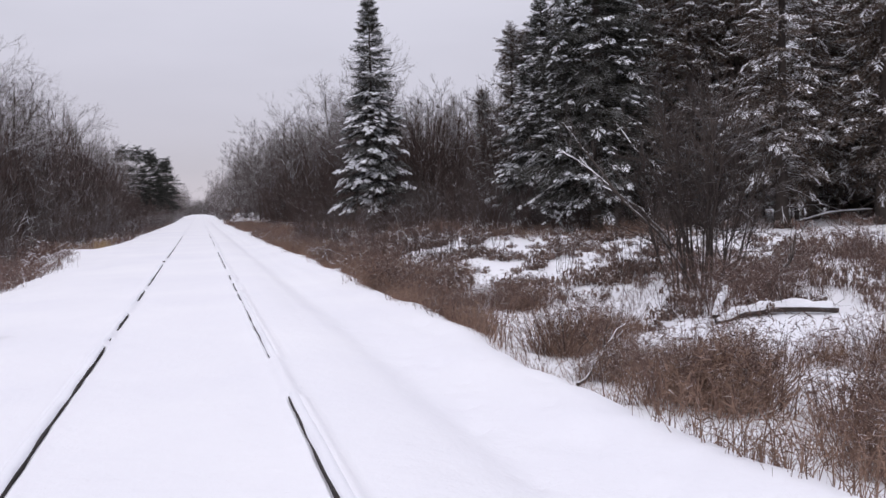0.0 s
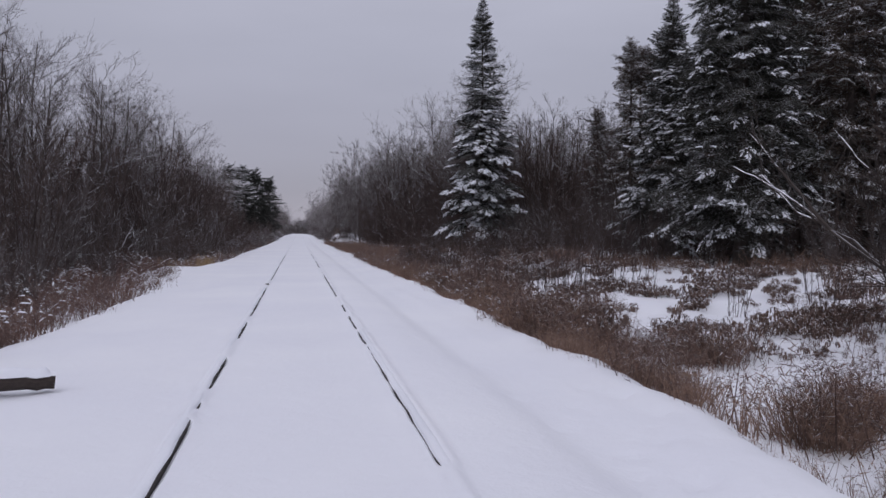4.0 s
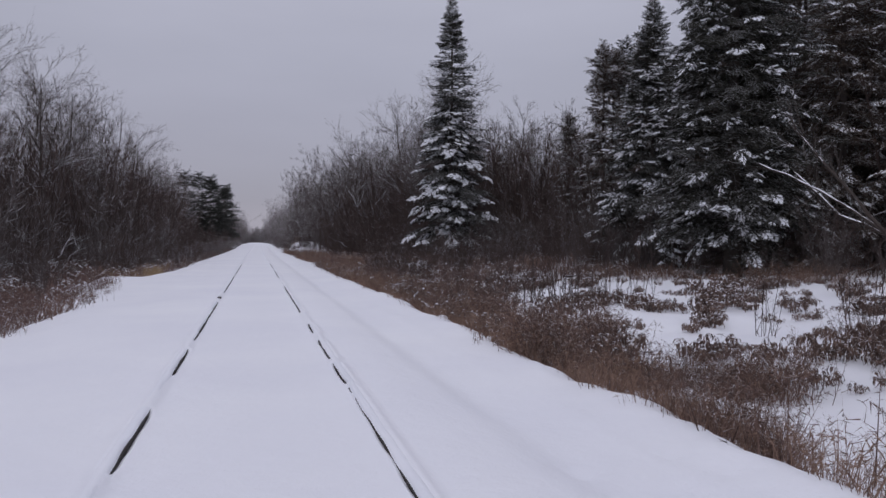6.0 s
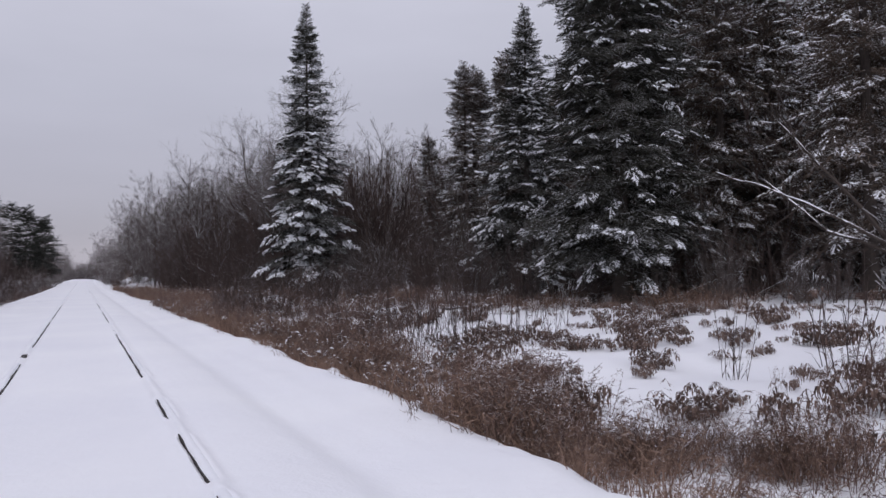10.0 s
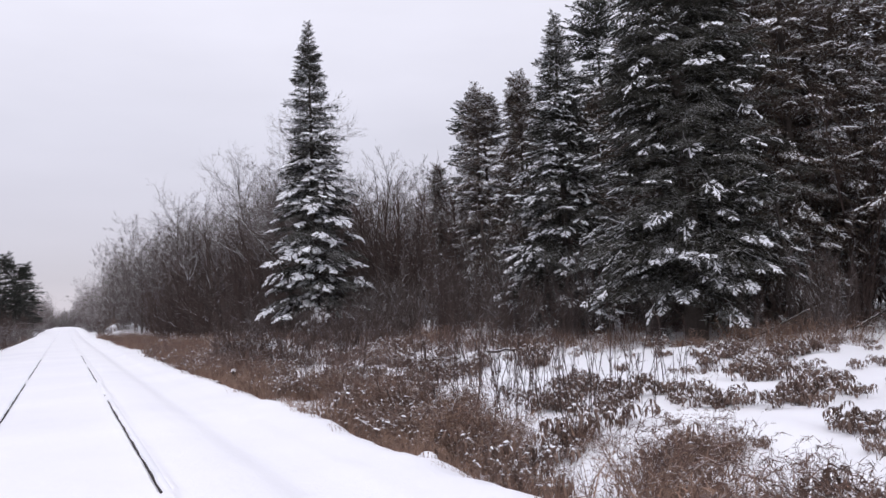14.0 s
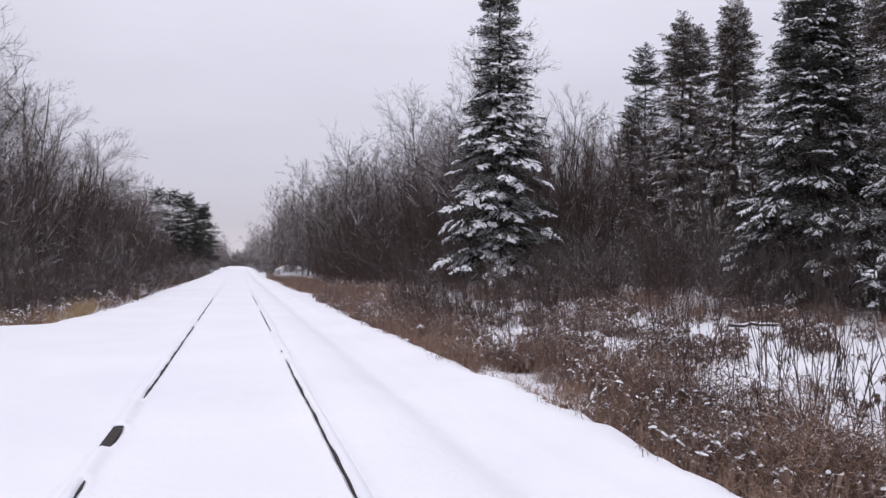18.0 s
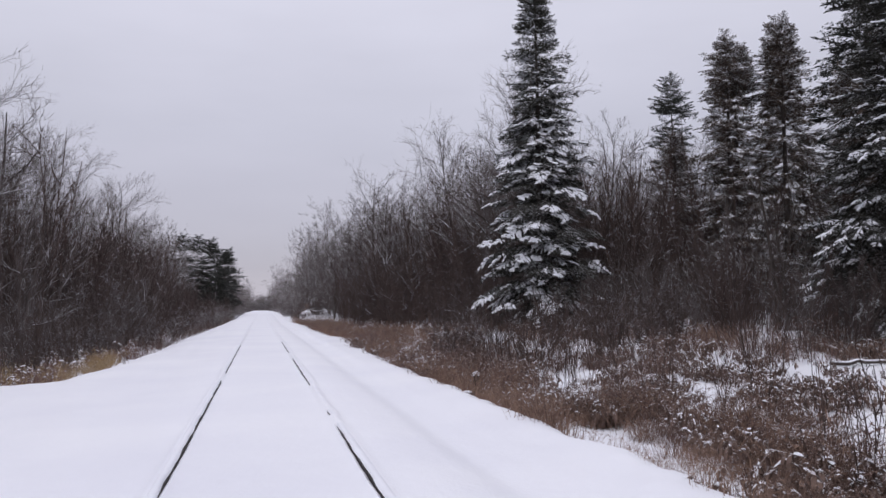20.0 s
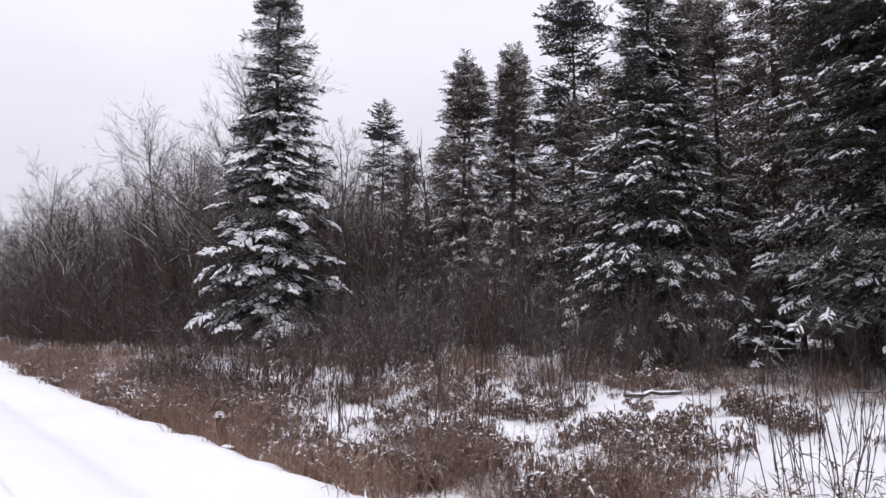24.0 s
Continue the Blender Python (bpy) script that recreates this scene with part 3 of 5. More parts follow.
for x, y, s in ((-5.6, 150, 0.86), (-8.2, 154, 1.04), (-10.6, 158, 1.08), (-6.0, 168, 1.0), (-12.6, 152, 1.05), (-8.6, 172, 1.05)):
    stand("pine_tree", FAR_PINES[int(x * 10) % 2], x, y, "dark pine leaning out over the track edge", "tree", "far pines", scale=s, rot=x * 3, wide=1.12)


# ---- bare trees and brush ----
def bare_tree(seed, height, spread, levels, twig=0.007, lean=0.05, low=0.28, up=0.75, stout=1.0):
    """A leafless tree: trunk and limbs, then branches, then fine twigs."""
    rng = np.random.default_rng(seed)
    thick, mid, fine = [], [], []

    def grow(p, d, ln, r, level):
        n = 5 if level == 0 else 3 if level == 1 else 2
        path = [p]
        for i in range(n):
            d = bend(rng, d + np.array([0, 0, 0.10 if level == 0 else 0.03]), 0.06 if level == 0 else 0.13)
            q = path[-1] + d * ln / n
            r0, r1 = r * (1 - 0.8 * i / n), r * (1 - 0.8 * (i + 1) / n)
            (thick if level < 2 else mid if level == 2 else fine).append((*path[-1], *q, max(r0, twig * 0.7), max(r1, twig * 0.5)))
            path.append(q)
            for j in range(2 if level == 0 and i > 1 else 3 if level == 1 else 0):
                o = path[-2] + (q - path[-2]) * rng.uniform(0, 1)
                w = unit(d + rng.normal(0, 0.5, 3))
                e = o + w * rng.uniform(0.3, 0.8)
                fine.append((*o, *e, twig * 0.8, 0))
                o2 = o + (e - o) * rng.uniform(0.2, 0.8)
                fine.append((*o2, *(o2 + unit(w + rng.normal(0, 0.5, 3)) * rng.uniform(0.15, 0.4)), twig * 0.6, 0))
        if level >= len(levels):
            return
        for k in range(levels[level]):
            s = rng.uniform(low if level == 0 else 0.2, 1.0)
            i = min(int(s * n), n - 1)
            o = path[i] + (path[i + 1] - path[i]) * (s * n - i)
            side = unit(np.cross(d, rng.normal(0, 1, 3)))
            w = unit(d * (up if level == 0 else 1.0) + side * rng.uniform(0.4, 0.9))
            if level == 2:
                e = o + w * ln * rng.uniform(0.35, 0.75)
                fine.append((*o, *e, twig * 0.8, 0))
                for j in range(2):
                    o2 = o + (e - o) * rng.uniform(0.15, 0.9)
                    fine.append((*o2, *(o2 + unit(w + rng.normal(0, 0.45, 3) + (0, 0, 0.2)) * ln * rng.uniform(0.2, 0.4)), twig * 0.65, 0))
            else:
                grow(o, w, ln * rng.uniform(0.32, 0.52) * spread * (1.25 - 0.7 * s if level == 0 else 1.0), max(r * (1 - 0.75 * s) * 0.6, twig), level + 1)

    grow(np.array([0, 0, -0.25]), unit(np.array([rng.normal(0, lean), rng.normal(0, lean), 1])), height, (0.0065 * height + 0.015) * stout, 0)
    crown = Geo().add(*tubes(mid, 3)).add(*slivers(fine, rng))
    light = Geo().add(*slivers(thick, rng)).add(*slivers(mid, rng)).add(*slivers(np.array(fine)[::3] * (1, 1, 1, 1, 1, 1, 1.7, 1), rng))
    return {"trunk": Geo().add(*tubes(thick, 5)).mesh("trunk", M_BARK), "crown": crown.mesh("crown", M_FROST), "light": light.arrays()}


def brush(seed, height, stems, twigs, spread, twig=0.006):
    rng = np.random.default_rng(seed)
    segs, fine = [], []
    for i in range(stems):
        a, r = rng.uniform(0, 6.28), rng.uniform(0, 0.6)
        p = np.array([r * math.cos(a), r * math.sin(a), -0.15])
        d = unit(np.array([math.cos(a) * spread * rng.uniform(0.1, 1), math.sin(a) * spread * rng.uniform(0.1, 1), 1]))
        ln, n = height * rng.uniform(0.5, 1.05), 4
        for k in range(n):
            d = bend(rng, d, 0.06)
            q = p + d * ln / n
            rad = 0.014 * (1 - 0.7 * k / n) * height / 3
            segs.append((*p, *q, max(rad, twig), max(rad * 0.75, twig * 0.8)))
            for j in range(twigs):
                o = p + (q - p) * rng.uniform(0, 1)
                w = unit(d + rng.normal(0, 0.36, 3))
                e = o + w * rng.uniform(0.25, 0.75) * height / 3.2 * (1.1 - 0.15 * k)
                fine.append((*o, *e, twig, 0))
                for jj in range(3):
                    o2 = o + (e - o) * rng.uniform(0.2, 1)
                    fine.append((*o2, *(o2 + unit(w + rng.normal(0, 0.34, 3)) * rng.uniform(0.12, 0.4) * height / 3), twig * 0.8, 0))
            p = q
    g = Geo()
    g.add(*tubes(segs, 3))
    return g.add(*slivers(fine, rng)).arrays()


TALL = [bare_tree(40 + i, 12.0, 0.85, (20, 7, 6), twig=0.0085, up=0.72) for i in range(4)]
SLIM = [bare_tree(50 + i, 10.0, 0.8, (24, 7, 6), twig=0.0085, low=0.14, up=0.8) for i in range(4)]
STOUT = [bare_tree(200 + i, 11.0, 0.8, (16, 6, 6), twig=0.010, lean=0.08, low=0.35, up=0.6, stout=1.5) for i in range(2)]
BRUSH_ARR = [brush(60 + i, 4.2, 11, 6, 0.35, 0.009) for i in range(4)]
BRUSH = [tri_mesh("branchwork", *a, M_FROST if i % 2 else M_BRUSH) for i, a in enumerate(BRUSH_ARR)]
thicket = Geo()
BRUSH_RAW = [brush(70 + i, 4.8, 11, 5, 0.3, 0.013) for i in range(3)]


def bare_stand(meshes, x, y, label, group, scale, rot):
    z = float(ground_z(x, y))
    t = thing("bare_tree", (x, y, z), label, "tree", group)
    t.matrix_basis = Matrix.Translation((x, y, z)) @ Matrix.Rotation(rot, 4, "Z") @ Matrix.Scale(scale, 4)
    part("trunk", meshes["trunk"], t)
    part("crown", meshes["crown"], t, "fine leafless twigs dusted with snow")
    return t


def shrub(x, y, scale, rot, i, group, label="leafless dark shrub with snow-dusted stems"):
    if y > 62:
        thicket.add(placed(BRUSH_ARR[i % len(BRUSH)][0], rot, scale, (x, y, float(ground_z(x, y)))), BRUSH_ARR[i % len(BRUSH)][1])
        return
    t = thing("shrub", (x, y, float(ground_z(x, y))), label, "shrub", group)
    t.matrix_basis = t.matrix_basis @ Matrix.Rotation(rot, 4, "Z") @ Matrix.Scale(scale, 4)
    tagged(part("branchwork", BRUSH[i % len(BRUSH)], t), kind="stuff")
    return t


rng_w = np.random.default_rng(9)
# the wood beyond the ditch with the log
for i in range(60):
    y = 16 + i * 2.3 + rng_w.uniform(-1, 1)
    x = -8.6 - rng_w.uniform(0, 7.0) - max(0, y - 85) * 0.05
    tall = x < -11
    bare_stand((TALL if tall else SLIM)[i % 3], x, y, "tall leafless tree among dark brush", "bare trees along the track", (rng_w.uniform(0.72, 0.98) if tall else rng_w.uniform(0.75, 0.98)) * float(np.interp(y, (16, 42), (0.62, 1.0))), rng_w.uniform(0, 6.28))
for i, (x, y) in enumerate(((-10.7, 35), (-11.6, 41), (-9.6, 44), (-11.8, 38), (-10.2, 52))):
    bare_stand(STOUT[i % 2], x, y, "leafless tree with a bare dark trunk above the brush", "bare trees along the track", 0.70 + 0.04 * i, i * 1.7)
for i in range(130):
    y = 9 + i * 0.95 + rng_w.uniform(-0.6, 0.6)
    x = -6.9 - rng_w.uniform(0, 4.5) + (0 if y < 40 else 0.9) - max(0, y - 70) * 0.06
    if y > 18 or x < -8.8:
        shrub(x, y, rng_w.uniform(0.8, 1.35), rng_w.uniform(0, 6.28), i, "brush of the wood edge")
# the wood about and behind the spruce
for i in range(80):
    y = 52 + i * 1.5 + rng_w.uniform(-1, 1)
    x = float(tree_line(y)) + 0.8 + rng_w.uniform(0, 8)
    bare_stand((SLIM + TALL)[i % 6], x, y, "slim leafless tree of the wood edge", "bare trees along the track", rng_w.uniform(0.72, 0.96), rng_w.uniform(0, 6.28))
for i in range(44):
    bare_stand(SLIM[i % 3], rng_w.uniform(11, 36), rng_w.uniform(51, 76), "slim leafless tree behind the spruce", "bare trees behind the spruce", rng_w.uniform(0.75, 1.0), rng_w.uniform(0, 6.28))
for x, y, s in ((11.1, 47.6, 0.84), (9.3, 47.9, 0.86)):
    bare_stand(TALL[int(x) % 3], x, y, "pale leafless tree close behind the spruce", "bare trees behind the spruce", s, x)
for i in range(90):
    y = 40 + rng_w.uniform(0, 50)
    x = float(tree_line(y)) + rng_w.uniform(0.3, 8)
    if not (abs(x - 10) < 1.6 and y < 45):
        shrub(x, y, rng_w.uniform(0.75, 1.2), rng_w.uniform(0, 6.28), i, "brush of the wood edge")
for i in range(70):
    y = 8 + i * 0.75 + rng_w.uniform(-0.4, 0.4)
    shrub(float(left_edge(y)) - rng_w.uniform(1.6, 4.6), y, rng_w.uniform(0.3, 0.55), rng_w.uniform(0, 6.28), i, "low brush beside the ditch", "low leafless red-brown shrub beside the ditch")
for i in range(80):
    y = rng_w.uniform(31, 56)
    x = float(tree_line(y)) + rng_w.uniform(-0.4, 7)
    if math.hypot(x - 10, y - 45) > 1.8:
        shrub(x, y, rng_w.uniform(0.4, 0.8), rng_w.uniform(0, 6.28), i, "low brush below the trees", "low leafless brown shrub below the trees")
for i in range(44):
    y = rng_w.uniform(22, 36)
    x = float(tree_line(y)) + rng_w.uniform(-0.2, 4)
    if math.hypot(x - 15.3, y - 27.9) > 0.9:
        shrub(x, y, rng_w.uniform(0.25, 0.6), rng_w.uniform(0, 6.28), i, "low brush below the trees", "low leafless brown shrub below the trees")
low = Geo()
for i in range(32):
    y = rng_w.uniform(35, 45)
    x = rng_w.uniform(4.8, float(tree_line(y)) + 1)
    if math.hypot(x - 10, y - 45) > 2.6:
        low.add(placed(BRUSH_ARR[i % 4][0], rng_w.uniform(0, 6.28), np.array([0.6, 0.6, rng_w.uniform(0.25, 0.5)]), (x, y, float(ground_z(x, y)))), BRUSH_ARR[i % 4][1])
tagged(new("low_thicket", low.mesh("low_thicket", M_BRUSH)), "dark thin saplings before the spruce", "brush", kind="stuff")
tagged(new("far_thicket", thicket.mesh("far_thicket", M_BRUSH)), "leafless brush along the far wood edge", "brush", kind="stuff")
# deeper and farther woods on both sides, joined
# past 95 m the paler frosted colour also stands in for haze
g, frosted = Geo(), Geo()
for i in range(34):
    v, f = BRUSH_RAW[i % 3]
    x, y = -rng_w.uniform(10, 17), rng_w.uniform(12, 60)
    g.add(placed(v, rng_w.uniform(0, 6.28), rng_w.uniform(0.7, 1.1), (x, y, float(ground_z(x, y)))), f)
for i in range(480):
    k = i % 4
    y = rng_w.uniform(10, 250) if k == 0 else rng_w.uniform(48, 210) if k == 1 else rng_w.uniform(8, 60) if k == 2 else rng_w.uniform(46, 90)
    x = -rng_w.uniform(11, 32) if k == 0 else float(tree_line(y)) + rng_w.uniform(1.5, 24) if k == 1 else rng_w.uniform(24, 60) if k == 2 else rng_w.uniform(12, 60)
    if k == 0 and y > 165:
        x = -rng_w.uniform(5.0, 22)
    # some brush moved in among the cedars to darken their shaded floor
    if k == 2 and y < 34 and x < 30 and i % 3:
        x, y = rng_w.uniform(18, 34), rng_w.uniform(24, 40)
    v, f = BRUSH_RAW[i % 3]
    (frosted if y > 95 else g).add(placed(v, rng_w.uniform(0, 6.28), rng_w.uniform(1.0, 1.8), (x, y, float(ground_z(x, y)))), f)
for i in range(170):
    y = rng_w.uniform(100, 450)
    x = (-1 if i % 2 else 1) * (4.6 + rng_w.uniform(0, 1) ** 1.5 * 16)
    if i % 2 and y < 170:
        x = -9 - rng_w.uniform(0, 12)
    v, f = SLIM[i % 3]["light"]
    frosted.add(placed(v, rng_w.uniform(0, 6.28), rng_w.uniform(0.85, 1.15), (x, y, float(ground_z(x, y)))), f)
for i in range(130):
    y = rng_w.uniform(85, 262)
    x = (-1 if i % 2 else 1) * rng_w.uniform(3.7, 6.2)
    if x > 0 and y < 114:
        continue
    v, f = BRUSH_RAW[i % 3]
    (frosted if i % 3 else g).add(placed(v, rng_w.uniform(0, 6.28), np.array([0.8, 0.8, rng_w.uniform(0.2, 0.5)]), (x, y, float(ground_z(x, y)))), f)
for i in range(54):
    y = rng_w.uniform(44, 112)
    x = -rng_w.uniform(4.2, 6.8) - (1.4 if y < 52 else 0)
    v, f = BRUSH_RAW[i % 3]
    g.add(placed(v, rng_w.uniform(0, 6.28), np.array([0.7, 0.7, rng_w.uniform(0.15, 0.4)]), (x, y, float(ground_z(x, y)))), f)
for i in range(46):
    x, y = -rng_w.uniform(4.4, 13), rng_w.uniform(112, 148)
    v, f = BRUSH_RAW[i % 3]
    g.add(placed(v, rng_w.uniform(0, 6.28), np.array([0.9, 0.9, rng_w.uniform(0.3, 0.8) + 0.05 * max(0, -x - 6)]), (x, y, float(ground_z(x, y)))), f)
for i in range(26):
    x, y = rng_w.uniform(3.6, 9.5), rng_w.uniform(102, 108)
    v, f = BRUSH_RAW[i % 3]
    g.add(placed(v, rng_w.uniform(0, 6.28), np.array([0.6, 0.6, rng_w.uniform(0.12, 0.3)]), (x, y, float(ground_z(x, y)))), f)
for i in range(80):
    x, y = rng_w.uniform(-11, 11), rng_w.uniform(262, 300)
    v, f = BRUSH_RAW[i % 3]
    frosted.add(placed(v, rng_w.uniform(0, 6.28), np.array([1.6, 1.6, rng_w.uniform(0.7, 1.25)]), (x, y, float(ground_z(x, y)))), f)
for i in range(60):
    v, f = SLIM[i % 3]["light"]
    y = rng_w.uniform(70, 110)
    x = float(tree_line(y)) + 1.5 + (8 + rng_w.uniform(0, 1) * 34 if i % 3 else rng_w.uniform(0, 8))
    frosted.add(placed(v, rng_w.uniform(0, 6.28), rng_w.uniform(1.05, 1.35) if i % 3 else rng_w.uniform(0.75, 0.95), (x, y, float(ground_z(x, y)))), f)
for i in range(40):
    v, f = BRUSH_RAW[i % 3]
    x, y = rng_w.uniform(11.5, 27), rng_w.uniform(53, 72)
    g.add(placed(v, rng_w.uniform(0, 6.28), np.array([1.3, 1.3, rng_w.uniform(1.4, 2.1)]), (x, y, float(ground_z(x, y)))), f)
for i in range(110):
    v, f = BRUSH_RAW[i % 3]
    y = rng_w.uniform(36, 105) if i < 70 else rng_w.uniform(54, 105)
    x = -rng_w.uniform(7.6, 12.5) - max(0, y - 70) * 0.05 if i < 70 else float(tree_line(y)) + rng_w.uniform(1.5, 8)
    g.add(placed(v, rng_w.uniform(0, 6.28), rng_w.uniform(1.0, 1.75), (x, y, float(ground_z(x, y)))), f)
tagged(new("deep_woods", g.mesh("deep_woods", M_BRUSH)), "dark leafless brush deep in the woods", "woods", kind="stuff")
tagged(new("far_woods", frosted.mesh("far_woods", M_FROST)), "far woods along the line, frosted and paled in colour for haze", "woods", kind="stuff")


# ---- dry grass and weeds ----
def tuft(seed, blades, height, lean, wide):
    """A bunch of thin dry stalks with feathery heads, some bent over."""
    rng = np.random.default_rng(seed)
    v, f = [], []
    for i in range(blades):
        a, r = rng.uniform(0, 6.28), 0.2 * rng.random() ** 0.7
        o = np.array([r * math.cos(a), r * math.sin(a), -0.05])
        h = height * rng.uniform(0.4, 1.15)
        out = np.array([math.cos(a), math.sin(a), 0]) * rng.uniform(0.0, 0.8) + rng.normal(0, 0.3, 3) * (1, 1, 0)
        d = unit(np.array([0, 0, 1.0]) + out * lean * (2.2 if rng.random() < 0.22 else 1.0))
        over = unit(out + rng.normal(0, 0.35, 3) * (1, 1, 0))
        m = o + d * h * 0.62
        tip = m + unit(d * 0.9 + over * rng.uniform(0.1, 1.0)) * h * 0.34
        w = unit(np.cross(d, rng.normal(0, 1, 3))) * wide * rng.uniform(0.6, 1.4)
        k = len(v)
        v += [o - w, o + w, m - w * 0.8, m + w * 0.8, tip]
        f += [(k, k + 1, k + 3), (k, k + 3, k + 2), (k + 2, k + 3, k + 4)]
        for j in range(6 if rng.random() < 0.5 else 3):
            q = m + (tip - m) * rng.uniform(-0.3, 1.0)
            e = q + unit(d * 0.3 + rng.normal(0, 0.7, 3)) * rng.uniform(0.04, 0.11)
            c = unit(np.cross(e - q, rng.normal(0, 1, 3))) * wide * rng.uniform(0.8, 1.5)
            k = len(v)
            v += [q - c, q + c, e]
            f.append((k, k + 1, k + 2))
    return np.array(v), np.array(f)


def weed(seed, stems, height, fluff=20, broad=1.0):
    """Tall dead weeds: bare stalks below, ragged fluffy heads above; also the snow caught on them."""
    rng = np.random.default_rng(seed)
    g = Geo()
    segs, lv, sv = [], [], []
    for i in range(stems):
        p = np.array([rng.normal(0, 0.16), rng.normal(0, 0.16), -0.05])
        d = unit(np.array([rng.normal(0, 0.26), rng.normal(0, 0.26), 1]))
        h = height * rng.uniform(0.6, 1.1)
        q = p + d * h * 0.82
        nod = unit(np.array([rng.normal(), rng.normal(), 0]))
        top = q + (nod * 0.7 + d * 0.5) * h * 0.13
        tip = top + (nod - d * rng.uniform(-0.2, 0.7)) * h * 0.10
        segs += [(*p, *q, 0.006, 0.004), (*q, *top, 0.004, 0.003), (*top, *tip, 0.004, 0.002)]
        for k in range(fluff):
            t = rng.uniform(0.4, 1.3)
            o = p + (q - p) * t if t < 1 else q + (top - q) * (t - 1) / 0.15 if t < 1.15 else top + (tip - top) * (t - 1.15) / 0.15
            w = unit(rng.normal(0, 1, 3) + np.array([0, 0, -0.5]))
            ln = rng.uniform(0.03, 0.09)
            c = unit(np.cross(w, rng.normal(0, 1, 3))) * rng.uniform(0.002, 0.0045) * broad
            lv += [o - c, o + c, o + w * ln]
        if rng.random() < 0.5:
            o = q + rng.normal(0, 0.03, 3)
            e = rng.uniform(0.007, 0.018)
            sv.append([o + (e * 1.5, 0, 0), o - (e * 1.3, 0, 0), o + (0, e * 1.4, 0), o - (0, e, 0), o + (0, 0, e), o - (0, 0, e * 0.6)])
    g.add(*slivers(segs, rng))
    g.add(np.array(lv), np.arange(len(lv)).reshape(-1, 3))
    octa = np.array([(0, 2, 4), (2, 1, 4), (1, 3, 4), (3, 0, 4), (2, 0, 5), (1, 2, 5), (3, 1, 5), (0, 3, 5)])
    sf = (np.arange(len(sv)) * 6)[:, None, None] + octa[None]
    return g.arrays(), (np.array(sv).reshape(-1, 3), sf.reshape(-1, 3))


TUFTS = [tuft(80 + i, 40, 0.50 + 0.03 * i, 0.62, 0.0028) for i in range(6)]
TINY = [tuft(180 + i, 9, 0.5, 0.4, 0.0032) for i in range(4)]
WEEDS = [weed(90 + i, 13, 0.85) for i in range(5)]
FAR_WEEDS = [weed(190 + i, 9, 0.85, 9, 2.0)[0] for i in range(4)]


def scatter(spots, kinds, rng, lo=0.7, hi=1.25, far=None, limit=24.0):
    g = Geo()
    for x, y in spots:
        pick = far if far and y > limit else kinds
        v, f = pick[int(rng.integers(len(pick)))]
        s = rng.uniform(lo, hi) * float(np.clip(0.85 + 0.45 * soft_noise(np.array(x * 2.1), np.array(y * 1.7), 4.0), 0.4, 1.35))
        g.add(placed(v, rng.uniform(0, 6.28), np.array([s * 1.1, s * 1.1, s]), (x, y, float(ground_z(x, y)))), f)
    return g


rng_g = np.random.default_rng(21)
strip, weedy, left_strip = [], [], []
MOUNDS = ((4.5, 8.9, 0.32), (5.1, 9.2, 0.42), (4.2, 6.0, 0.32), (4.7, 6.3, 0.42), (5.2, 6.7, 0.45), (4.5, 5.6, 0.3), (5.6, 7.2, 0.4), (4.2, 7.3, 0.3), (4.6, 7.7, 0.32), (5.1, 7.7, 0.36), (4.5, 4.2, 0.32), (5.0, 4.6, 0.4), (5.6, 4.0, 0.5), (5.2, 3.0, 0.5), (6.3, 5.2, 0.5), (6.9, 6.3, 0.5), (6.2, 4.4, 0.4), (6.4, 6.9, 0.35), (5.8, 9.9, 0.4),
          (3.75, 10.2, 0.22), (3.9, 11.0, 0.26), (4.0, 12.0, 0.3), (5.2, 13.5, 0.34), (5.7, 12.9, 0.34), (4.3, 15.3, 0.34), (4.8, 14.4, 0.4), (5.3, 14.0, 0.42), (5.6, 13.4, 0.36), (4.1, 16.4, 0.35), (5.2, 16.3, 0.3),
          (5.75, 18.5, 0.36), (6.25, 18.3, 0.32), (4.6, 20.4, 0.55), (5.2, 21.3, 0.55), (5.8, 20.2, 0.45), (4.4, 22.5, 0.5), (5.5, 23.0, 0.55), (4.2, 18.6, 0.4), (4.9, 24.6, 0.5),
          (4.5, 30.2, 0.5), (5.3, 28.9, 0.5), (4.7, 29.2, 0.5), (5.4, 27.5, 0.6), (6.0, 27.0, 0.55), (5.0, 26.2, 0.5), (5.5, 25.2, 0.45))
for cx, cy, r in MOUNDS:
    for i in range(int((80 if cy < 16 else 58) * r)):
        a, q = rng_g.uniform(0, 6.28), r * rng_g.random() ** 0.6
        (strip if rng_g.random() < 0.5 else weedy).append((cx + q * math.cos(a), cy + q * math.sin(a) * 1.2))
while len(strip) < 1750:
    y = 13.5 + 98 * rng_g.random() ** 1.35
    w = np.interp(y, (13.5, 20, 26, 33, 45, 60, 120), (1.2, 1.6, 1.7, 1.9, 3.8, 3.4, 2.2))
    x = float(right_edge(y)) + 0.2 + w * rng_g.random() ** 1.1 + 0.12 * math.sin(y * 1.9)
    if 25.5 < y < 31.5 and x < 4.1:
        continue
    if math.hypot(x - 5.0, (y - 105) / 3) < 3.0 and rng_g.random() < 0.8:
        continue
    if soft_noise(np.array(x * 1.3), np.array(y * 0.9), 3.0) + 0.6 * soft_noise(np.array(x * 4.1), np.array(y * 2.7), 6.0) > np.interp(y, (14, 18, 30, 42), (0.0, 0.25, 0.1, -0.5)):
        (strip if rng_g.random() < 0.5 else weedy).append((x, y))
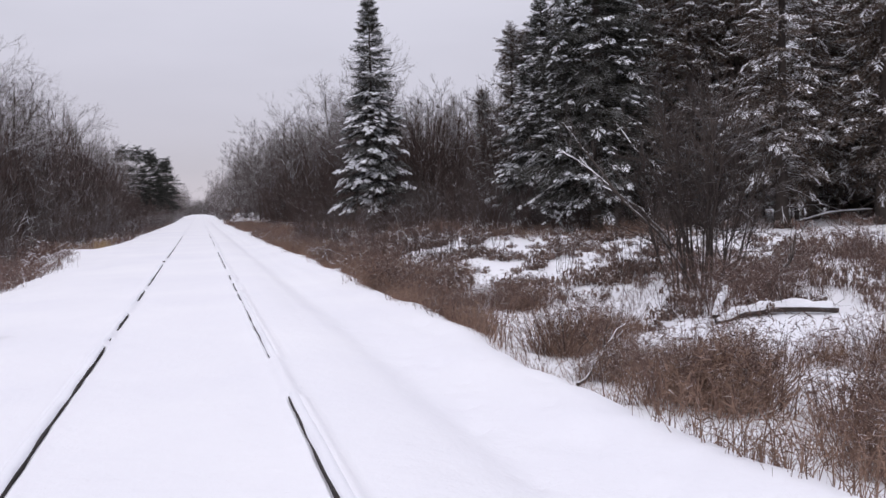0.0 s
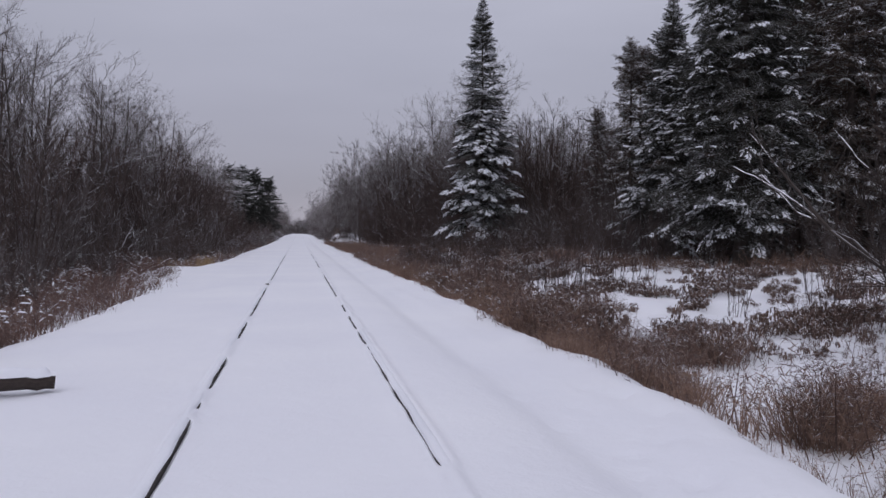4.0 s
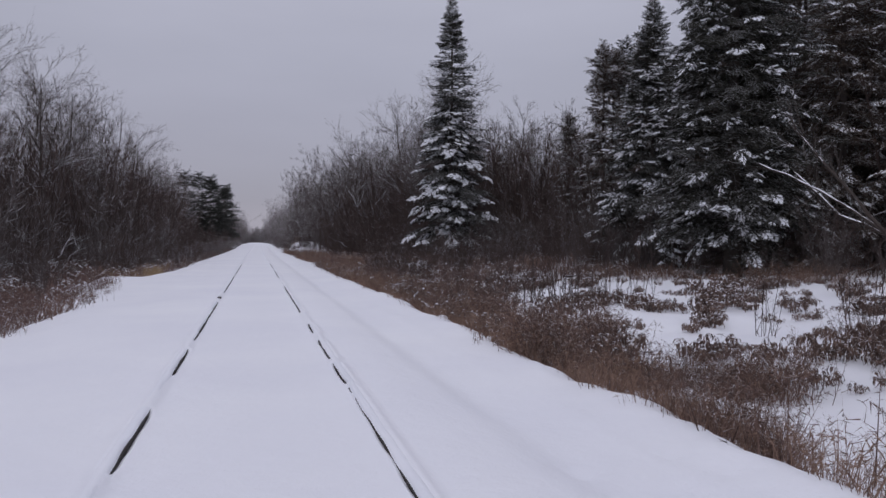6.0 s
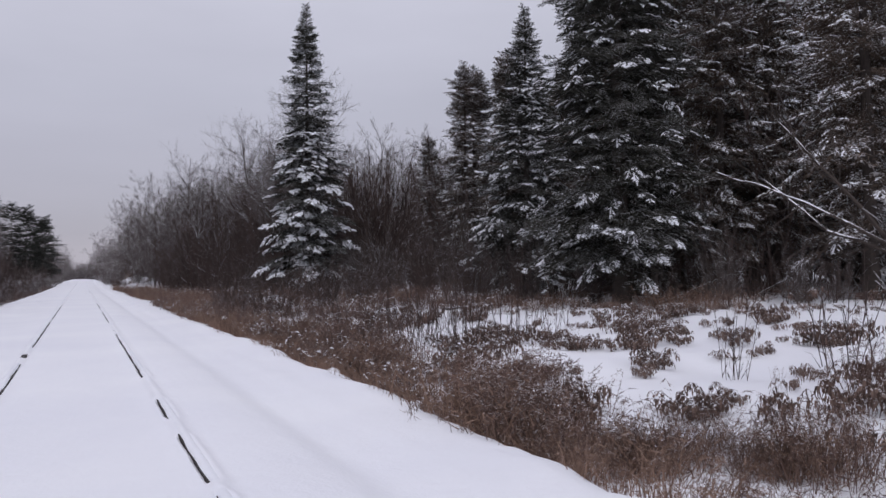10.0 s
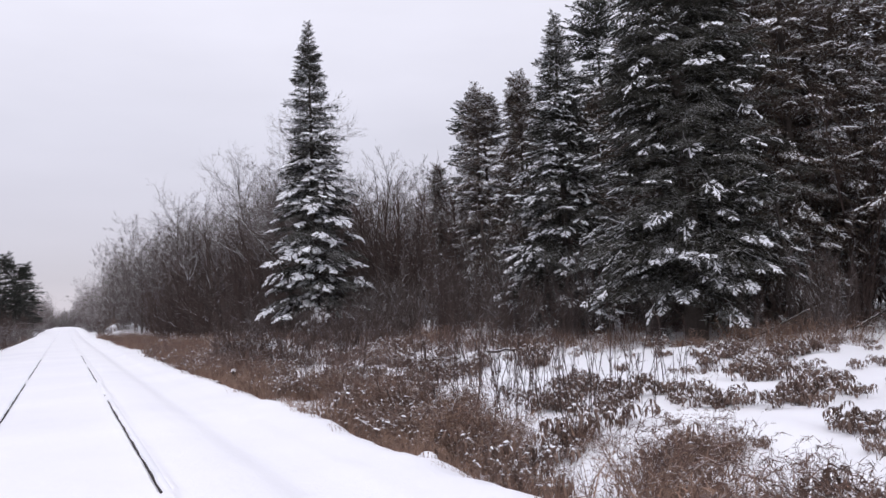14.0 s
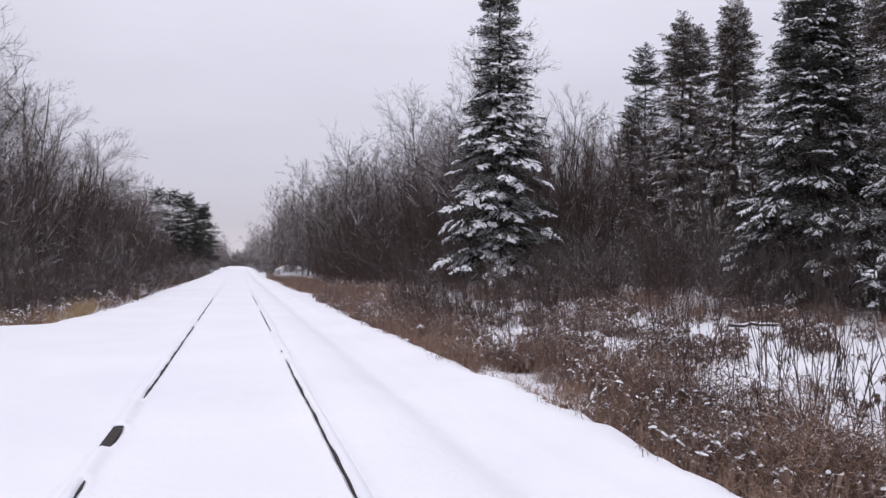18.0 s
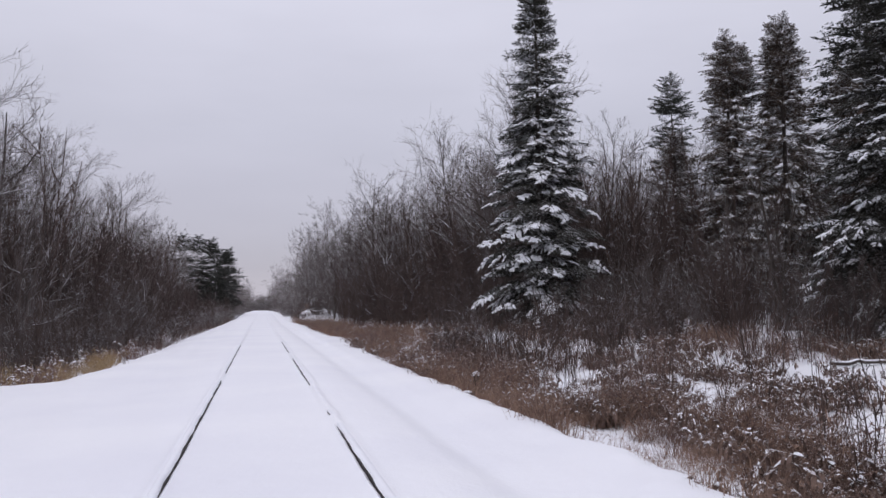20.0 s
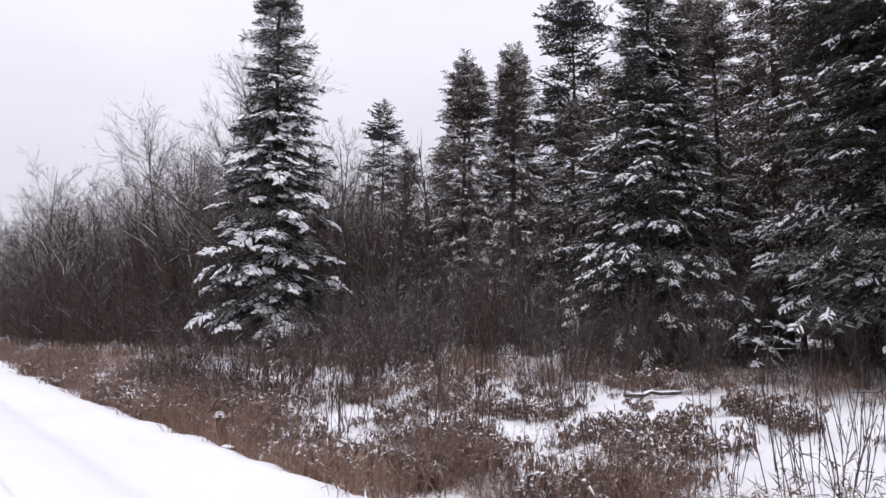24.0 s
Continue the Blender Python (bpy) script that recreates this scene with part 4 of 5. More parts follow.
weedy += [(3.3 + 0.6 * rng_g.random(), rng_g.uniform(8, 17)) for i in range(26)]
edge = [(3.05 + 0.45 * rng_g.random(), rng_g.uniform(3, 36)) for i in range(220)]
for i in range(90):
    cy = rng_g.uniform(3, 33)
    edge += [(3.2 + rng_g.normal(0, 0.16), cy + rng_g.normal(0, 0.2)) for j in range(int(rng_g.integers(2, 6)))]
for i in range(520):
    y = rng_g.uniform(23, 62)
    x = float(tree_line(y)) + rng_g.normal(-0.2, 0.8)
    (strip if i % 3 else weedy).append((x, y))
edge = [(x + float(right_edge(y)) - 3.0, y) for x, y in edge]
tagged(new("dry_grass", scatter(strip, TUFTS, rng_g, 0.4, 1.2, [tuft(280 + i, 16, 0.6, 0.6, 0.006) for i in range(4)], 46.0).add(*scatter(edge, TINY, rng_g, 0.5, 1.0).arrays()).mesh("dry_grass", M_GRASS)), "brown dry grass along the ditch", "grass", kind="stuff")
for i in range(560):
    x, y = rng_g.uniform(4.6, 12.0), rng_g.uniform(28.5, 43)
    if soft_noise(np.array(x * 1.9), np.array(y * 1.4), 9.0) > (-0.35 if y > 31 or x < 7.5 else 0.3):
        weedy.append((x, y))
for i in range(240):
    k = rng_g.random()
    strip.append((15.5 + 15 * k + rng_g.normal(0, 0.7), 24.6 - 8.6 * k + rng_g.normal(0, 0.6)))
field = [(rng_g.uniform(5.5, 17), rng_g.uniform(8, 33)) for i in range(80)]
weedy += [q for q in field if q[0] < tree_line(q[1]) + 0.5 and soft_noise(np.array(q[0]), np.array(q[1]), 8.0) > 0.0]
for i in range(520):
    x, y = rng_g.uniform(6.9, 15), rng_g.uniform(4.5, 14.5)
    if soft_noise(np.array(x * 1.5), np.array(y * 1.5), 2.0) > -0.15 and y < 22 - 0.55 * x + 3 * rng_g.random():
        weedy.append((x, y))
weedy = [q for q in weedy if not (6.4 < q[0] < 8.6 and 7.2 < q[1] < 8.8)]
weedy = [q for q in weedy if not (q[0] > 6.3 and 23 < q[1] < 31) or rng_g.random() < 0.2]
weedy += [(rng_g.uniform(6.9, 9.4), rng_g.uniform(9.1, 10.7)) for i in range(75)]
tagged(new("dry_weeds", scatter(weedy, [w[0] for w in WEEDS], rng_g, 0.45, 1.05, FAR_WEEDS, 38.0).mesh("dry_weeds", M_WEED)), "dead brown weeds standing in the snow", "weeds", kind="stuff")
straw = [(rng_g.uniform(-6.0, -4.3), rng_g.uniform(36, 43.5)) for i in range(95)]
tagged(new("straw_grass", scatter(straw, TUFTS, rng_g, 0.6, 1.0).mesh("straw_grass", M_STRAW)), "pale yellow straw beside the bed", "grass", kind="stuff")
rng_s = np.random.default_rng(22)
for i in range(2600):
    y = 7 + 110 * rng_s.random() ** 1.5
    x = float(left_edge(y)) - 0.3 - 5.2 * rng_s.random()
    ragged = float(soft_noise(np.array(x * 1.6), np.array(y * 1.3), 3.5)) > -0.2 or x < left_edge(y) - 1.5 or y > 38
    if (y > 10.4 or x < -6) and ragged:
        left_strip.append((x, y))
left_strip = [q for q in left_strip if not (35.5 < q[1] < 44 and q[0] > -6.2)]
left_strip += [(-3.5 - 3.2 * rng_s.random(), rng_s.uniform(55, 140)) for i in range(420)]
low_brush = [q for q in left_strip if q[1] < 45][::2]
verge = [(float(left_edge(y)) + rng_s.normal(-0.35, 0.3), y) for y in rng_s.uniform(10, 40, 150)]
left_strip += verge
tagged(new("dry_weeds", scatter(left_strip[::2], [w[0] for w in WEEDS] + TUFTS[:2], rng_s, 0.45, 0.95, FAR_WEEDS, 34.0).mesh("dry_weeds", M_WEED)), "red-brown dead weeds beside the bed", "weeds", kind="stuff")

# ---- weed clumps, stems and fallen wood in the clearing ----
def leafy_clump(seed, stems, height, leaf=1.0, many=6, white=0.16):
    """Withered leafy weeds: bowed stems, hanging curled leaves, and snow caught on top."""
    rng = np.random.default_rng(seed)
    g, snow, segs = Geo(), Geo(), []
    for i in range(stems):
        a, r = rng.uniform(0, 6.28), rng.uniform(0, 0.26)
        p = np.array([r * math.cos(a), r * math.sin(a), -0.06])
        d = unit(np.array([math.cos(a) * 0.5 * rng.random(), math.sin(a) * 0.5 * rng.random(), 1]))
        h = height * rng.uniform(0.5, 1.1)
        side = unit(np.array([math.cos(a + rng.normal(0, 0.8)), math.sin(a + rng.normal(0, 0.8)), 0]))
        pts = [p, p + d * h * 0.66, p + d * h * 0.9 + side * h * 0.14, p + d * h * 0.86 + side * h * 0.32, p + d * h * 0.62 + side * h * 0.46]
        segs += [(*q0, *q1, 0.005 - 0.0008 * j, 0.004 - 0.0008 * j) for j, (q0, q1) in enumerate(zip(pts, pts[1:]))]
        for k in range(many):
            t = rng.uniform(0.45, 3.99)
            o = pts[int(t)] + (pts[int(t) + 1] - pts[int(t)]) * (t - int(t))
            b = rng.uniform(0, 6.28)
            out = np.array([math.cos(b), math.sin(b), 0.1])
            ln, w = rng.uniform(0.08, 0.18) * leaf, rng.uniform(0.008, 0.017) * leaf
            c = unit(np.cross(out, (0, 0, 1)) + rng.normal(0, 0.35, 3)) * w
            m = o + out * ln * 0.2 - (0, 0, ln * 0.1)
            m2 = m + out * ln * 0.14 - (0, 0, ln * rng.uniform(0.25, 0.45))
            e = m2 - out * ln * rng.uniform(-0.1, 0.25) - (0, 0, ln * rng.uniform(0.2, 0.45))
            g.add([o, m - c, m + c, m2 - c * 0.9, m2 + c * 0.9, e], [(0, 1, 2), (1, 3, 4), (1, 4, 2), (3, 5, 4)])
            if rng.random() < white * 0.4:
                snow.add(*cushion(rng, (o + m) / 2 + (0, 0, 0.012), out * ln * 0.3, unit(c) * w * 1.1, 0.008, 5))
        if rng.random() < white * 3.2:
            for j in (1, 2):
                flat = (pts[j + 1] - pts[j]) * (0.5, 0.5, 0.3)
                snow.add(*cushion(rng, (pts[j] + pts[j + 1]) / 2 + (0, 0, 0.01), flat * rng.uniform(0.6, 1.1), np.cross(side, (0, 0, 1)) * rng.uniform(0.008, 0.020) * (0.5 + leaf / 2), 0.012, 6))
    g.add(*tubes(segs, 3))
    return g.arrays(), snow.arrays()


LOW_RAW = [leafy_clump(130 + i, 15, 0.62, 0.55, 8, 0.14) for i in range(5)]
CLUMP_RAW = [leafy_clump(110 + i, 14, 0.50, 1.1, 13, 0.13) for i in range(5)]
CLUMPS = [(tri_mesh("dead_leaves", *a, M_LEAF), tri_mesh("snow_dusting", *b, M_LOAD, True)) for a, b in CLUMP_RAW]
g, snowy = Geo(), Geo()
for x, y in low_brush:
    (v, f), (sv, sf) = LOW_RAW[int(rng_s.integers(5))]
    k, turn = rng_s.uniform(0.6, 1.3), rng_s.uniform(0, 6.28)
    base = (x, y, float(ground_z(x, y)))
    g.add(placed(v, turn, np.array([k * 1.2, k * 1.2, k]), base), f)
    if rng_s.random() < 0.42:
        snowy.add(placed(sv, turn, np.array([k * 1.2, k * 1.2, k]), base), sf)
tagged(new("low_brush", g.mesh("low_brush", M_BRACKEN)), "low red-brown withered brush beside the ditch", "brush", kind="stuff")
tagged(new("snow_on_brush", snowy.mesh("snow_on_brush", M_LOAD, True)), "patches of snow on the low brush", "snow", kind="stuff")
# litter of the wood, spread thick so its brown stands in for shade on snow
g = Geo()
for i in range(330):
    x, y = (rng_s.uniform(16, 31), rng_s.uniform(13, 36)) if i % 3 else (rng_s.uniform(13, 22), rng_s.uniform(24, 42))
    if x < tree_line(y) - 0.3:
        continue
    v, f = LOW_RAW[i % 5][0]
    g.add(placed(v, rng_s.uniform(0, 6.28), np.array([1.3, 1.3, rng_s.uniform(0.35, 0.9)]), (x, y, float(ground_z(x, y)))), f)
tagged(new("forest_litter", g.mesh("forest_litter", M_WEED)), "withered undergrowth, laid thick to stand for shade on the forest floor", "undergrowth", kind="stuff")
rng_c = np.random.default_rng(31)


def weed_clump(x, y, scale, label="withered leafy weeds bowed under snow"):
    t = thing("weed_clump", (x, y, float(ground_z(x, y))), label, "weeds", "weed clumps in the clearing")
    t.matrix_basis = t.matrix_basis @ Matrix.Rotation(rng_c.uniform(0, 6.28), 4, "Z") @ Matrix.Diagonal((scale * 0.95, scale * 0.95, scale * 0.85, 1))
    leaves, snow = CLUMPS[int(rng_c.integers(5))]
    part("dead_leaves", leaves, t)
    tagged(part("snow_dusting", snow, t), kind="stuff")


# clumps that stand clear in the snow, then loose ones between
KNOTS = ((8.6, 23.7), (8.3, 20.1), (9.0, 19.55), (9.5, 19.8), (8.3, 17.9), (7.6, 29.4), (8.1, 29.0), (7.3, 27.6), (7.7, 27.2), (8.8, 28.6), (9.95, 27.6), (10.4, 28.5), (7.4, 21.6), (7.0, 22.3), (7.9, 22.8), (6.3, 15.0), (10.4, 21.3), (11.6, 22.6), (8.5, 30.8), (7.0, 30.4), (6.4, 31.2), (12.6, 24.0), (13.6, 20.4), (10.8, 17.2))
spots, thick = [], Geo()
for cx, cy in KNOTS:
    for i in range(int(rng_c.integers(3, 7))):
        spots.append((cx + rng_c.normal(0, 0.28), cy + rng_c.normal(0, 0.22)))
for i in range(64):
    cx, cy = (rng_c.uniform(6.0, 13.5), rng_c.uniform(8, 33)) if i % 3 else (rng_c.uniform(5.2, 10.0), rng_c.uniform(29, 38))
    for j in range(int(rng_c.integers(1, 4))):
        x, y = cx + rng_c.normal(0, 0.3), cy + rng_c.normal(0, 0.25)
        open_snow = (15.3 < y < 19.5 and 6.2 < x < 9.5) or (23.5 < y < 31 and x > 7.2 and rng_c.random() < 0.75)
        if x < tree_line(y) - 0.2 and not open_snow:
            spots.append((x, y))
for i, (x, y) in enumerate(spots):
    k = rng_c.uniform(0.55, 1.1)
    if i < 290:
        weed_clump(x, y, k)
    else:
        thick.add(placed(CLUMP_RAW[i % 5][0][0], i * 1.3, k, (x, y, float(ground_z(x, y)))), CLUMP_RAW[i % 5][0][1])
for i in range(330):
    x, y, k = rng_c.uniform(6.5, 17.5), rng_c.uniform(12, 34), rng_c.uniform(0.2, 0.5)
    if x < tree_line(y) and not (23.5 < y < 31 and x < 13 and i % 4):
        thick.add(placed(CLUMP_RAW[i % 5][0][0], i * 1.3, k, (x, y, float(ground_z(x, y)))), CLUMP_RAW[i % 5][0][1])
for i in range(130):
    x, y, k = rng_c.uniform(6.8, 14.5), rng_c.uniform(5.5, 15.2), rng_c.uniform(0.45, 1.0)
    if y < 20 - 0.5 * x + 2 * rng_c.random() and not (6.4 < x < 8.6 and 7.0 < y < 8.9):
        (v, f), (sv, sf) = CLUMP_RAW[i % 5]
        thick.add(placed(v, i * 1.3, k, (x, y, float(ground_z(x, y)))), f)
topped = Geo()
for i, (x, y) in enumerate(weedy[::10] + strip[::26]):
    if 15 < y < 45:
        k = rng_c.uniform(0.8, 1.2)
        (v, f), (sv, sf) = CLUMP_RAW[i % 5]
        base = (x, y, float(ground_z(x, y)))
        thick.add(placed(v, i * 1.3, k, base), f)
        topped.add(placed(sv, i * 1.3, k, base), sf)
tagged(new("snow_on_weeds", topped.mesh("snow_on_weeds", M_LOAD, True)), "soft patches of snow caught on the bowed weeds", "snow", kind="stuff")
tagged(new("weed_thicket", thick.mesh("weed_thicket", M_LEAF)), "withered leafy weeds farther back in the clearing", "weeds", kind="stuff")

OSIER = [tri_mesh("branchwork", *brush(120 + i, 1.6, 9, 1, 0.22, 0.0065), M_BRUSH) for i in range(3)]
for i, (x, y, k) in enumerate(((9.5, 15.5, 1.1), (6.4, 21.0, 0.9), (7.0, 21.8, 1.0), (7.6, 21.2, 0.8), (6.0, 22.0, 0.9), (8.2, 22.4, 1.0), (7.2, 22.9, 1.05), (8.6, 21.6, 0.85), (5.6, 22.6, 1), (6.3, 23.4, 1.05), (7.0, 23.9, 0.9), (5.2, 23.8, 0.9), (7.9, 24.6, 0.85), (6.0, 24.9, 0.8), (5.7, 32.5, 1.1), (6.6, 33.2, 1.0), (7.4, 34.6, 1.1),
                               (6.2, 27.4, 0.8), (9.0, 27.0, 0.9), (10.2, 32.4, 1.0), (9.4, 15.0, 0.9), (10.1, 14.2, 1.0), (8.0, 16.2, 0.8), (6.4, 36.5, 1.2), (8.1, 37.8, 1.3), (5.6, 39.0, 1.1), (9.6, 34.8, 1.0), (6.9, 39.5, 1.2), (11.2, 34.0, 1.1), (7.6, 25.9, 1.0), (6.9, 26.4, 0.8), (6.2, 29.6, 1.3), (8.7, 30.6, 1.2), (6.6, 35.9, 1.3), (7.5, 25.5, 0.8), (8.9, 26.0, 0.8))):
    t = thing("shrub", (x, y, float(ground_z(x, y))), "thin upright leafless stems rising from the snow", "shrub", "thin-stemmed shrubs")
    t.matrix_basis = t.matrix_basis @ Matrix.Rotation(i * 1.7, 4, "Z") @ Matrix.Scale(k, 4)
    tagged(part("branchwork", OSIER[i % 3], t), kind="stuff")


def pipe(path, r0, r1, sides):
    """One closed tapering tube through a path."""
    pts = np.array(path)
    m = len(pts)
    d = np.gradient(pts, axis=0)
    d /= np.linalg.norm(d, axis=1, keepdims=True) + 1e-9
    ref = np.array([1.0, 0, 0]) if abs(d[:, 2].mean()) > 0.7 else np.array([0, 0, 1.0])
    u = np.cross(d, ref)
    u /= np.linalg.norm(u, axis=1, keepdims=True) + 1e-9
    w = np.cross(d, u)
    a = np.arange(sides) * 2 * np.pi / sides
    r = np.linspace(r0, r1, m)[:, None, None]
    ring = pts[:, None] + (u[:, None] * np.cos(a)[None, :, None] + w[:, None] * np.sin(a)[None, :, None]) * r
    v = np.concatenate([ring.reshape(-1, 3), pts[:1], pts[-1:]])
    k = np.arange(sides)
    k2 = (k + 1) % sides
    quad = np.concatenate([np.stack([k, k2, k2 + sides], 1), np.stack([k, k2 + sides, k + sides], 1)])
    f = (np.arange(m - 1) * sides)[:, None, None] + quad[None]
    last = (m - 1) * sides
    caps = [np.stack([k2, k, np.full(sides, m * sides)], 1), np.stack([k + last, k2 + last, np.full(sides, m * sides + 1)], 1)]
    return Geo().add(v, np.concatenate([f.reshape(-1, 3)] + caps))


def limb(points, r0, r1, rng, twigs=6, long=0.6, sides=6, crook=0.012):
    """A crooked limb through points, with its twigs."""
    pts = [np.array(p, float) for p in points]
    path = []
    for a, b in zip(pts, pts[1:]):
        for k in range(3):
            path.append(a + (b - a) * k / 3 + rng.normal(0, crook, 3))
    path.append(pts[-1])
    n = len(path) - 1
    fine = []
    for k in range(twigs):
        i = int(rng.integers(n // 3, n))
        d = unit(unit(path[i + 1] - path[i]) + rng.normal(0, 0.6, 3))
        e = path[i] + d * rng.uniform(0.4, 1) * long
        fine.append((*path[i], *e, 0.008, 0.004))
        for j in range(2):
            o = path[i] + (e - path[i]) * rng.uniform(0.3, 0.9)
            fine.append((*o, *(o + unit(d + rng.normal(0, 0.6, 3)) * long * 0.4), 0.005, 0.003))
    return pipe(path, r0, r1, sides), path, Geo().add(*tubes(fine, 3)) if fine else None


def branch_part(name, made, mat, parent):
    """The limb as a part, its twigs as a part of it."""
    ob = part(name, made[0].mesh(name, mat), parent)
    if made[2]:
        tagged(part("twig_spray", made[2].mesh("twig_spray", mat), ob), kind="stuff")
    return ob


def snow_along(path, rng, wide, high, a=0.2, b=1.0):
    """Snow that lies along a limb: one soft uneven ribbon."""
    n = len(path) - 1
    at = np.linspace(a * n, b * n - 1e-6, max(5, int((b - a) * n * 3)))
    pts = np.array([path[int(k)] + (path[int(k) + 1] - path[int(k)]) * (k - int(k)) for k in at])
    d = np.gradient(pts, axis=0)
    side = np.cross(d, (0, 0, 1.0))
    side /= np.linalg.norm(side, axis=1, keepdims=True) + 1e-9
    k = np.linspace(-1, 1, 7)
    m = len(pts)
    ph = rng.uniform(0, 6.28)
    full = np.clip(np.minimum(np.arange(m), m - 1 - np.arange(m)) / 1.5, 0.1, 1) * (0.85 + 0.2 * np.sin(np.arange(m) * 0.9 + ph) + rng.normal(0, 0.09, m))
    v = pts[:, None] + side[:, None] * (k * wide)[None, :, None] * (0.6 + 0.4 * full)[:, None, None]
    v[:, :, 2] += wide * 0.55 * np.sqrt(1 - 0.75 * k ** 2)[None] + high * (1 - k ** 4)[None] * full[:, None] + 0.12 * wide * (k ** 4)[None]
    c = (np.arange(m - 1)[:, None] * 7 + np.arange(6)[None]).ravel()
    f = np.concatenate([np.stack([c, c + 1, c + 8], 1), np.stack([c, c + 8, c + 7], 1)])
    return Geo().add(v.reshape(-1, 3), f)


rng_l = np.random.default_rng(41)
BX, BY = 8.3, 11.5
willow = thing("willow_shrub", (BX, BY, float(ground_z(BX, BY))), "many-stemmed leafless willow with snowy leaning limbs", "shrub")
leaning = [((0, 0, -0.1), (-0.05, 1.1, 0.95), (-0.1, 2.3, 1.57), (-0.1, 2.95, 1.96), (-0.15, 3.8, 2.37), (-0.2, 4.95, 2.8)),
           ((-0.1, 2.3, 1.57), (-0.5, 2.8, 2.4), (-0.9, 3.3, 3.2)), ((0.1, 0.9, 0.75), (0.25, 2.2, 1.4), (0.1, 3.4, 1.9), (-0.1, 4.2, 2.6)),
           ((0.1, 0.1, -0.1), (-0.2, 0.3, 1.3), (-0.6, 0.7, 2.3), (-0.9, 1.2, 3.0))]
for pts in leaning:
    made = limb(pts, 0.03, 0.01, rng_l, 14, 0.9)
    st = branch_part("stem", made, M_STEM, willow)
    tagged(part("snow_strip", snow_along(made[1], rng_l, 0.015, 0.013, 0.15).mesh("snow_strip", M_LOAD, True), st, "snow lying along the limb"), kind="stuff")
for i in range(27):
    a, r = rng_l.uniform(0, 6.28), rng_l.uniform(0.05, 0.6)
    p0 = np.array([r * math.cos(a), r * math.sin(a), -0.15])
    top = p0 + np.array([math.cos(a) * rng_l.uniform(0.1, 0.9), math.sin(a) * rng_l.uniform(0.1, 0.9), rng_l.uniform(1.8, 4.2)])
    mid = (p0 + top) / 2 + rng_l.normal(0, 0.12, 3)
    branch_part("stem", limb((p0, mid, top), rng_l.uniform(0.009, 0.022), 0.005, rng_l, 20, 1.0, 5), M_STEM, willow)
g, path, n = limb(((0.1, -0.1, 0.3), (0.45, -0.35, 0.12), (0.8, -0.7, 0.02)), 0.05, 0.035, rng_l, 0)
st = part("stem", g.mesh("stem", M_STEM), willow)
tagged(part("snow_strip", snow_along(path, rng_l, 0.04, 0.035, 0.0).mesh("snow_strip", M_LOAD, True), st), kind="stuff")


def fallen(points, r0, r1, label, twigs, cover=True, deep=0.05):
    x, y, z = points[0]
    t = thing("fallen_branch", (x, y, float(ground_z(x, y))), label, "branch")
    pts = [(px - x, py - y, float(ground_z(px, py)) - float(ground_z(x, y)) + pz) for px, py, pz in points]
    made = limb(pts, r0, r1, rng_l, twigs, 0.5)
    branch_part("bark", made, M_LOG, t)
    path = made[1]
    if cover:
        tagged(part("snow_strip", snow_along(path, rng_l, r0 * 1.15, deep, 0.0).mesh("snow_strip", M_LOAD, True), t, "snow lying along the branch"), kind="stuff")


fallen(((6.85, 9.1, 0.02), (7.25, 8.95, 0.06), (7.65, 8.75, 0.07), (8.2, 8.35, 0.04)), 0.06, 0.045, "snow-covered fallen limb lying in the weeds", 3, True, 0.10)
fallen(((6.9, 9.15, 0.08), (7.15, 9.4, 0.24), (7.5, 9.65, 0.30)), 0.055, 0.04, "snow-covered broken limb beside the willow", 2, True, 0.09)
fallen(((8.2, 9.9, 0.05), (8.6, 9.7, 0.5), (8.9, 9.9, 0.95)), 0.022, 0.008, "dark crooked dead branch poking from the snow", 8, False)
fallen(((3.7, 7.0, 0.03), (4.05, 7.35, 0.10), (4.45, 7.85, 0.22), (4.9, 8.2, 0.38)), 0.02, 0.008, "dark forked dead stick by the ditch", 9, False)
fallen(((10.6, 30.95, 0.06), (11.0, 30.72, 0.08), (11.45, 30.45, 0.05)), 0.05, 0.035, "snow-covered fallen limb below the firs", 6, True, 0.012)
fallen(((15.0, 26.0, 0.1), (16.6, 25.6, 0.5), (18.2, 25.4, 1.0)), 0.028, 0.01, "bare dead limb slanting under the firs", 9, False)
fallen(((17.6, 24.9, 0.1), (18.6, 24.6, 0.6), (19.6, 24.6, 1.3)), 0.026, 0.01, "bare dead limb slanting under the cedars", 9, False)
fallen(((20.5, 23.4, 0.1), (22.0, 23.0, 0.3), (23.8, 22.8, 0.5)), 0.06, 0.03, "snow-covered fallen trunk in the cedar wood", 5, True, 0.05)

# young trunks in the shade below the conifers
for i in range(34):
    x, y = (17 + 8 * rng_l.random(), rng_l.uniform(25, 40)) if i % 3 else (rng_l.uniform(15.5, 21), rng_l.uniform(36, 44))
    pole = thing("young_trunk", (x, y, float(ground_z(x, y))), "thin dark bare trunk in the shade of the wood", "tree", "young trunks below the conifers")
    tall = rng_l.uniform(2.6, 5.0)
    slant = rng_l.normal(0, 0.16, 2) * tall
    branch_part("stem", limb(((0, 0, -0.2), (slant[0] * 0.4, slant[1] * 0.4, tall * 0.5), (slant[0], slant[1], tall)), rng_l.uniform(0.04, 0.11), 0.02, rng_l, 12, 1.0, 7, 0.02), M_BARK, pole)

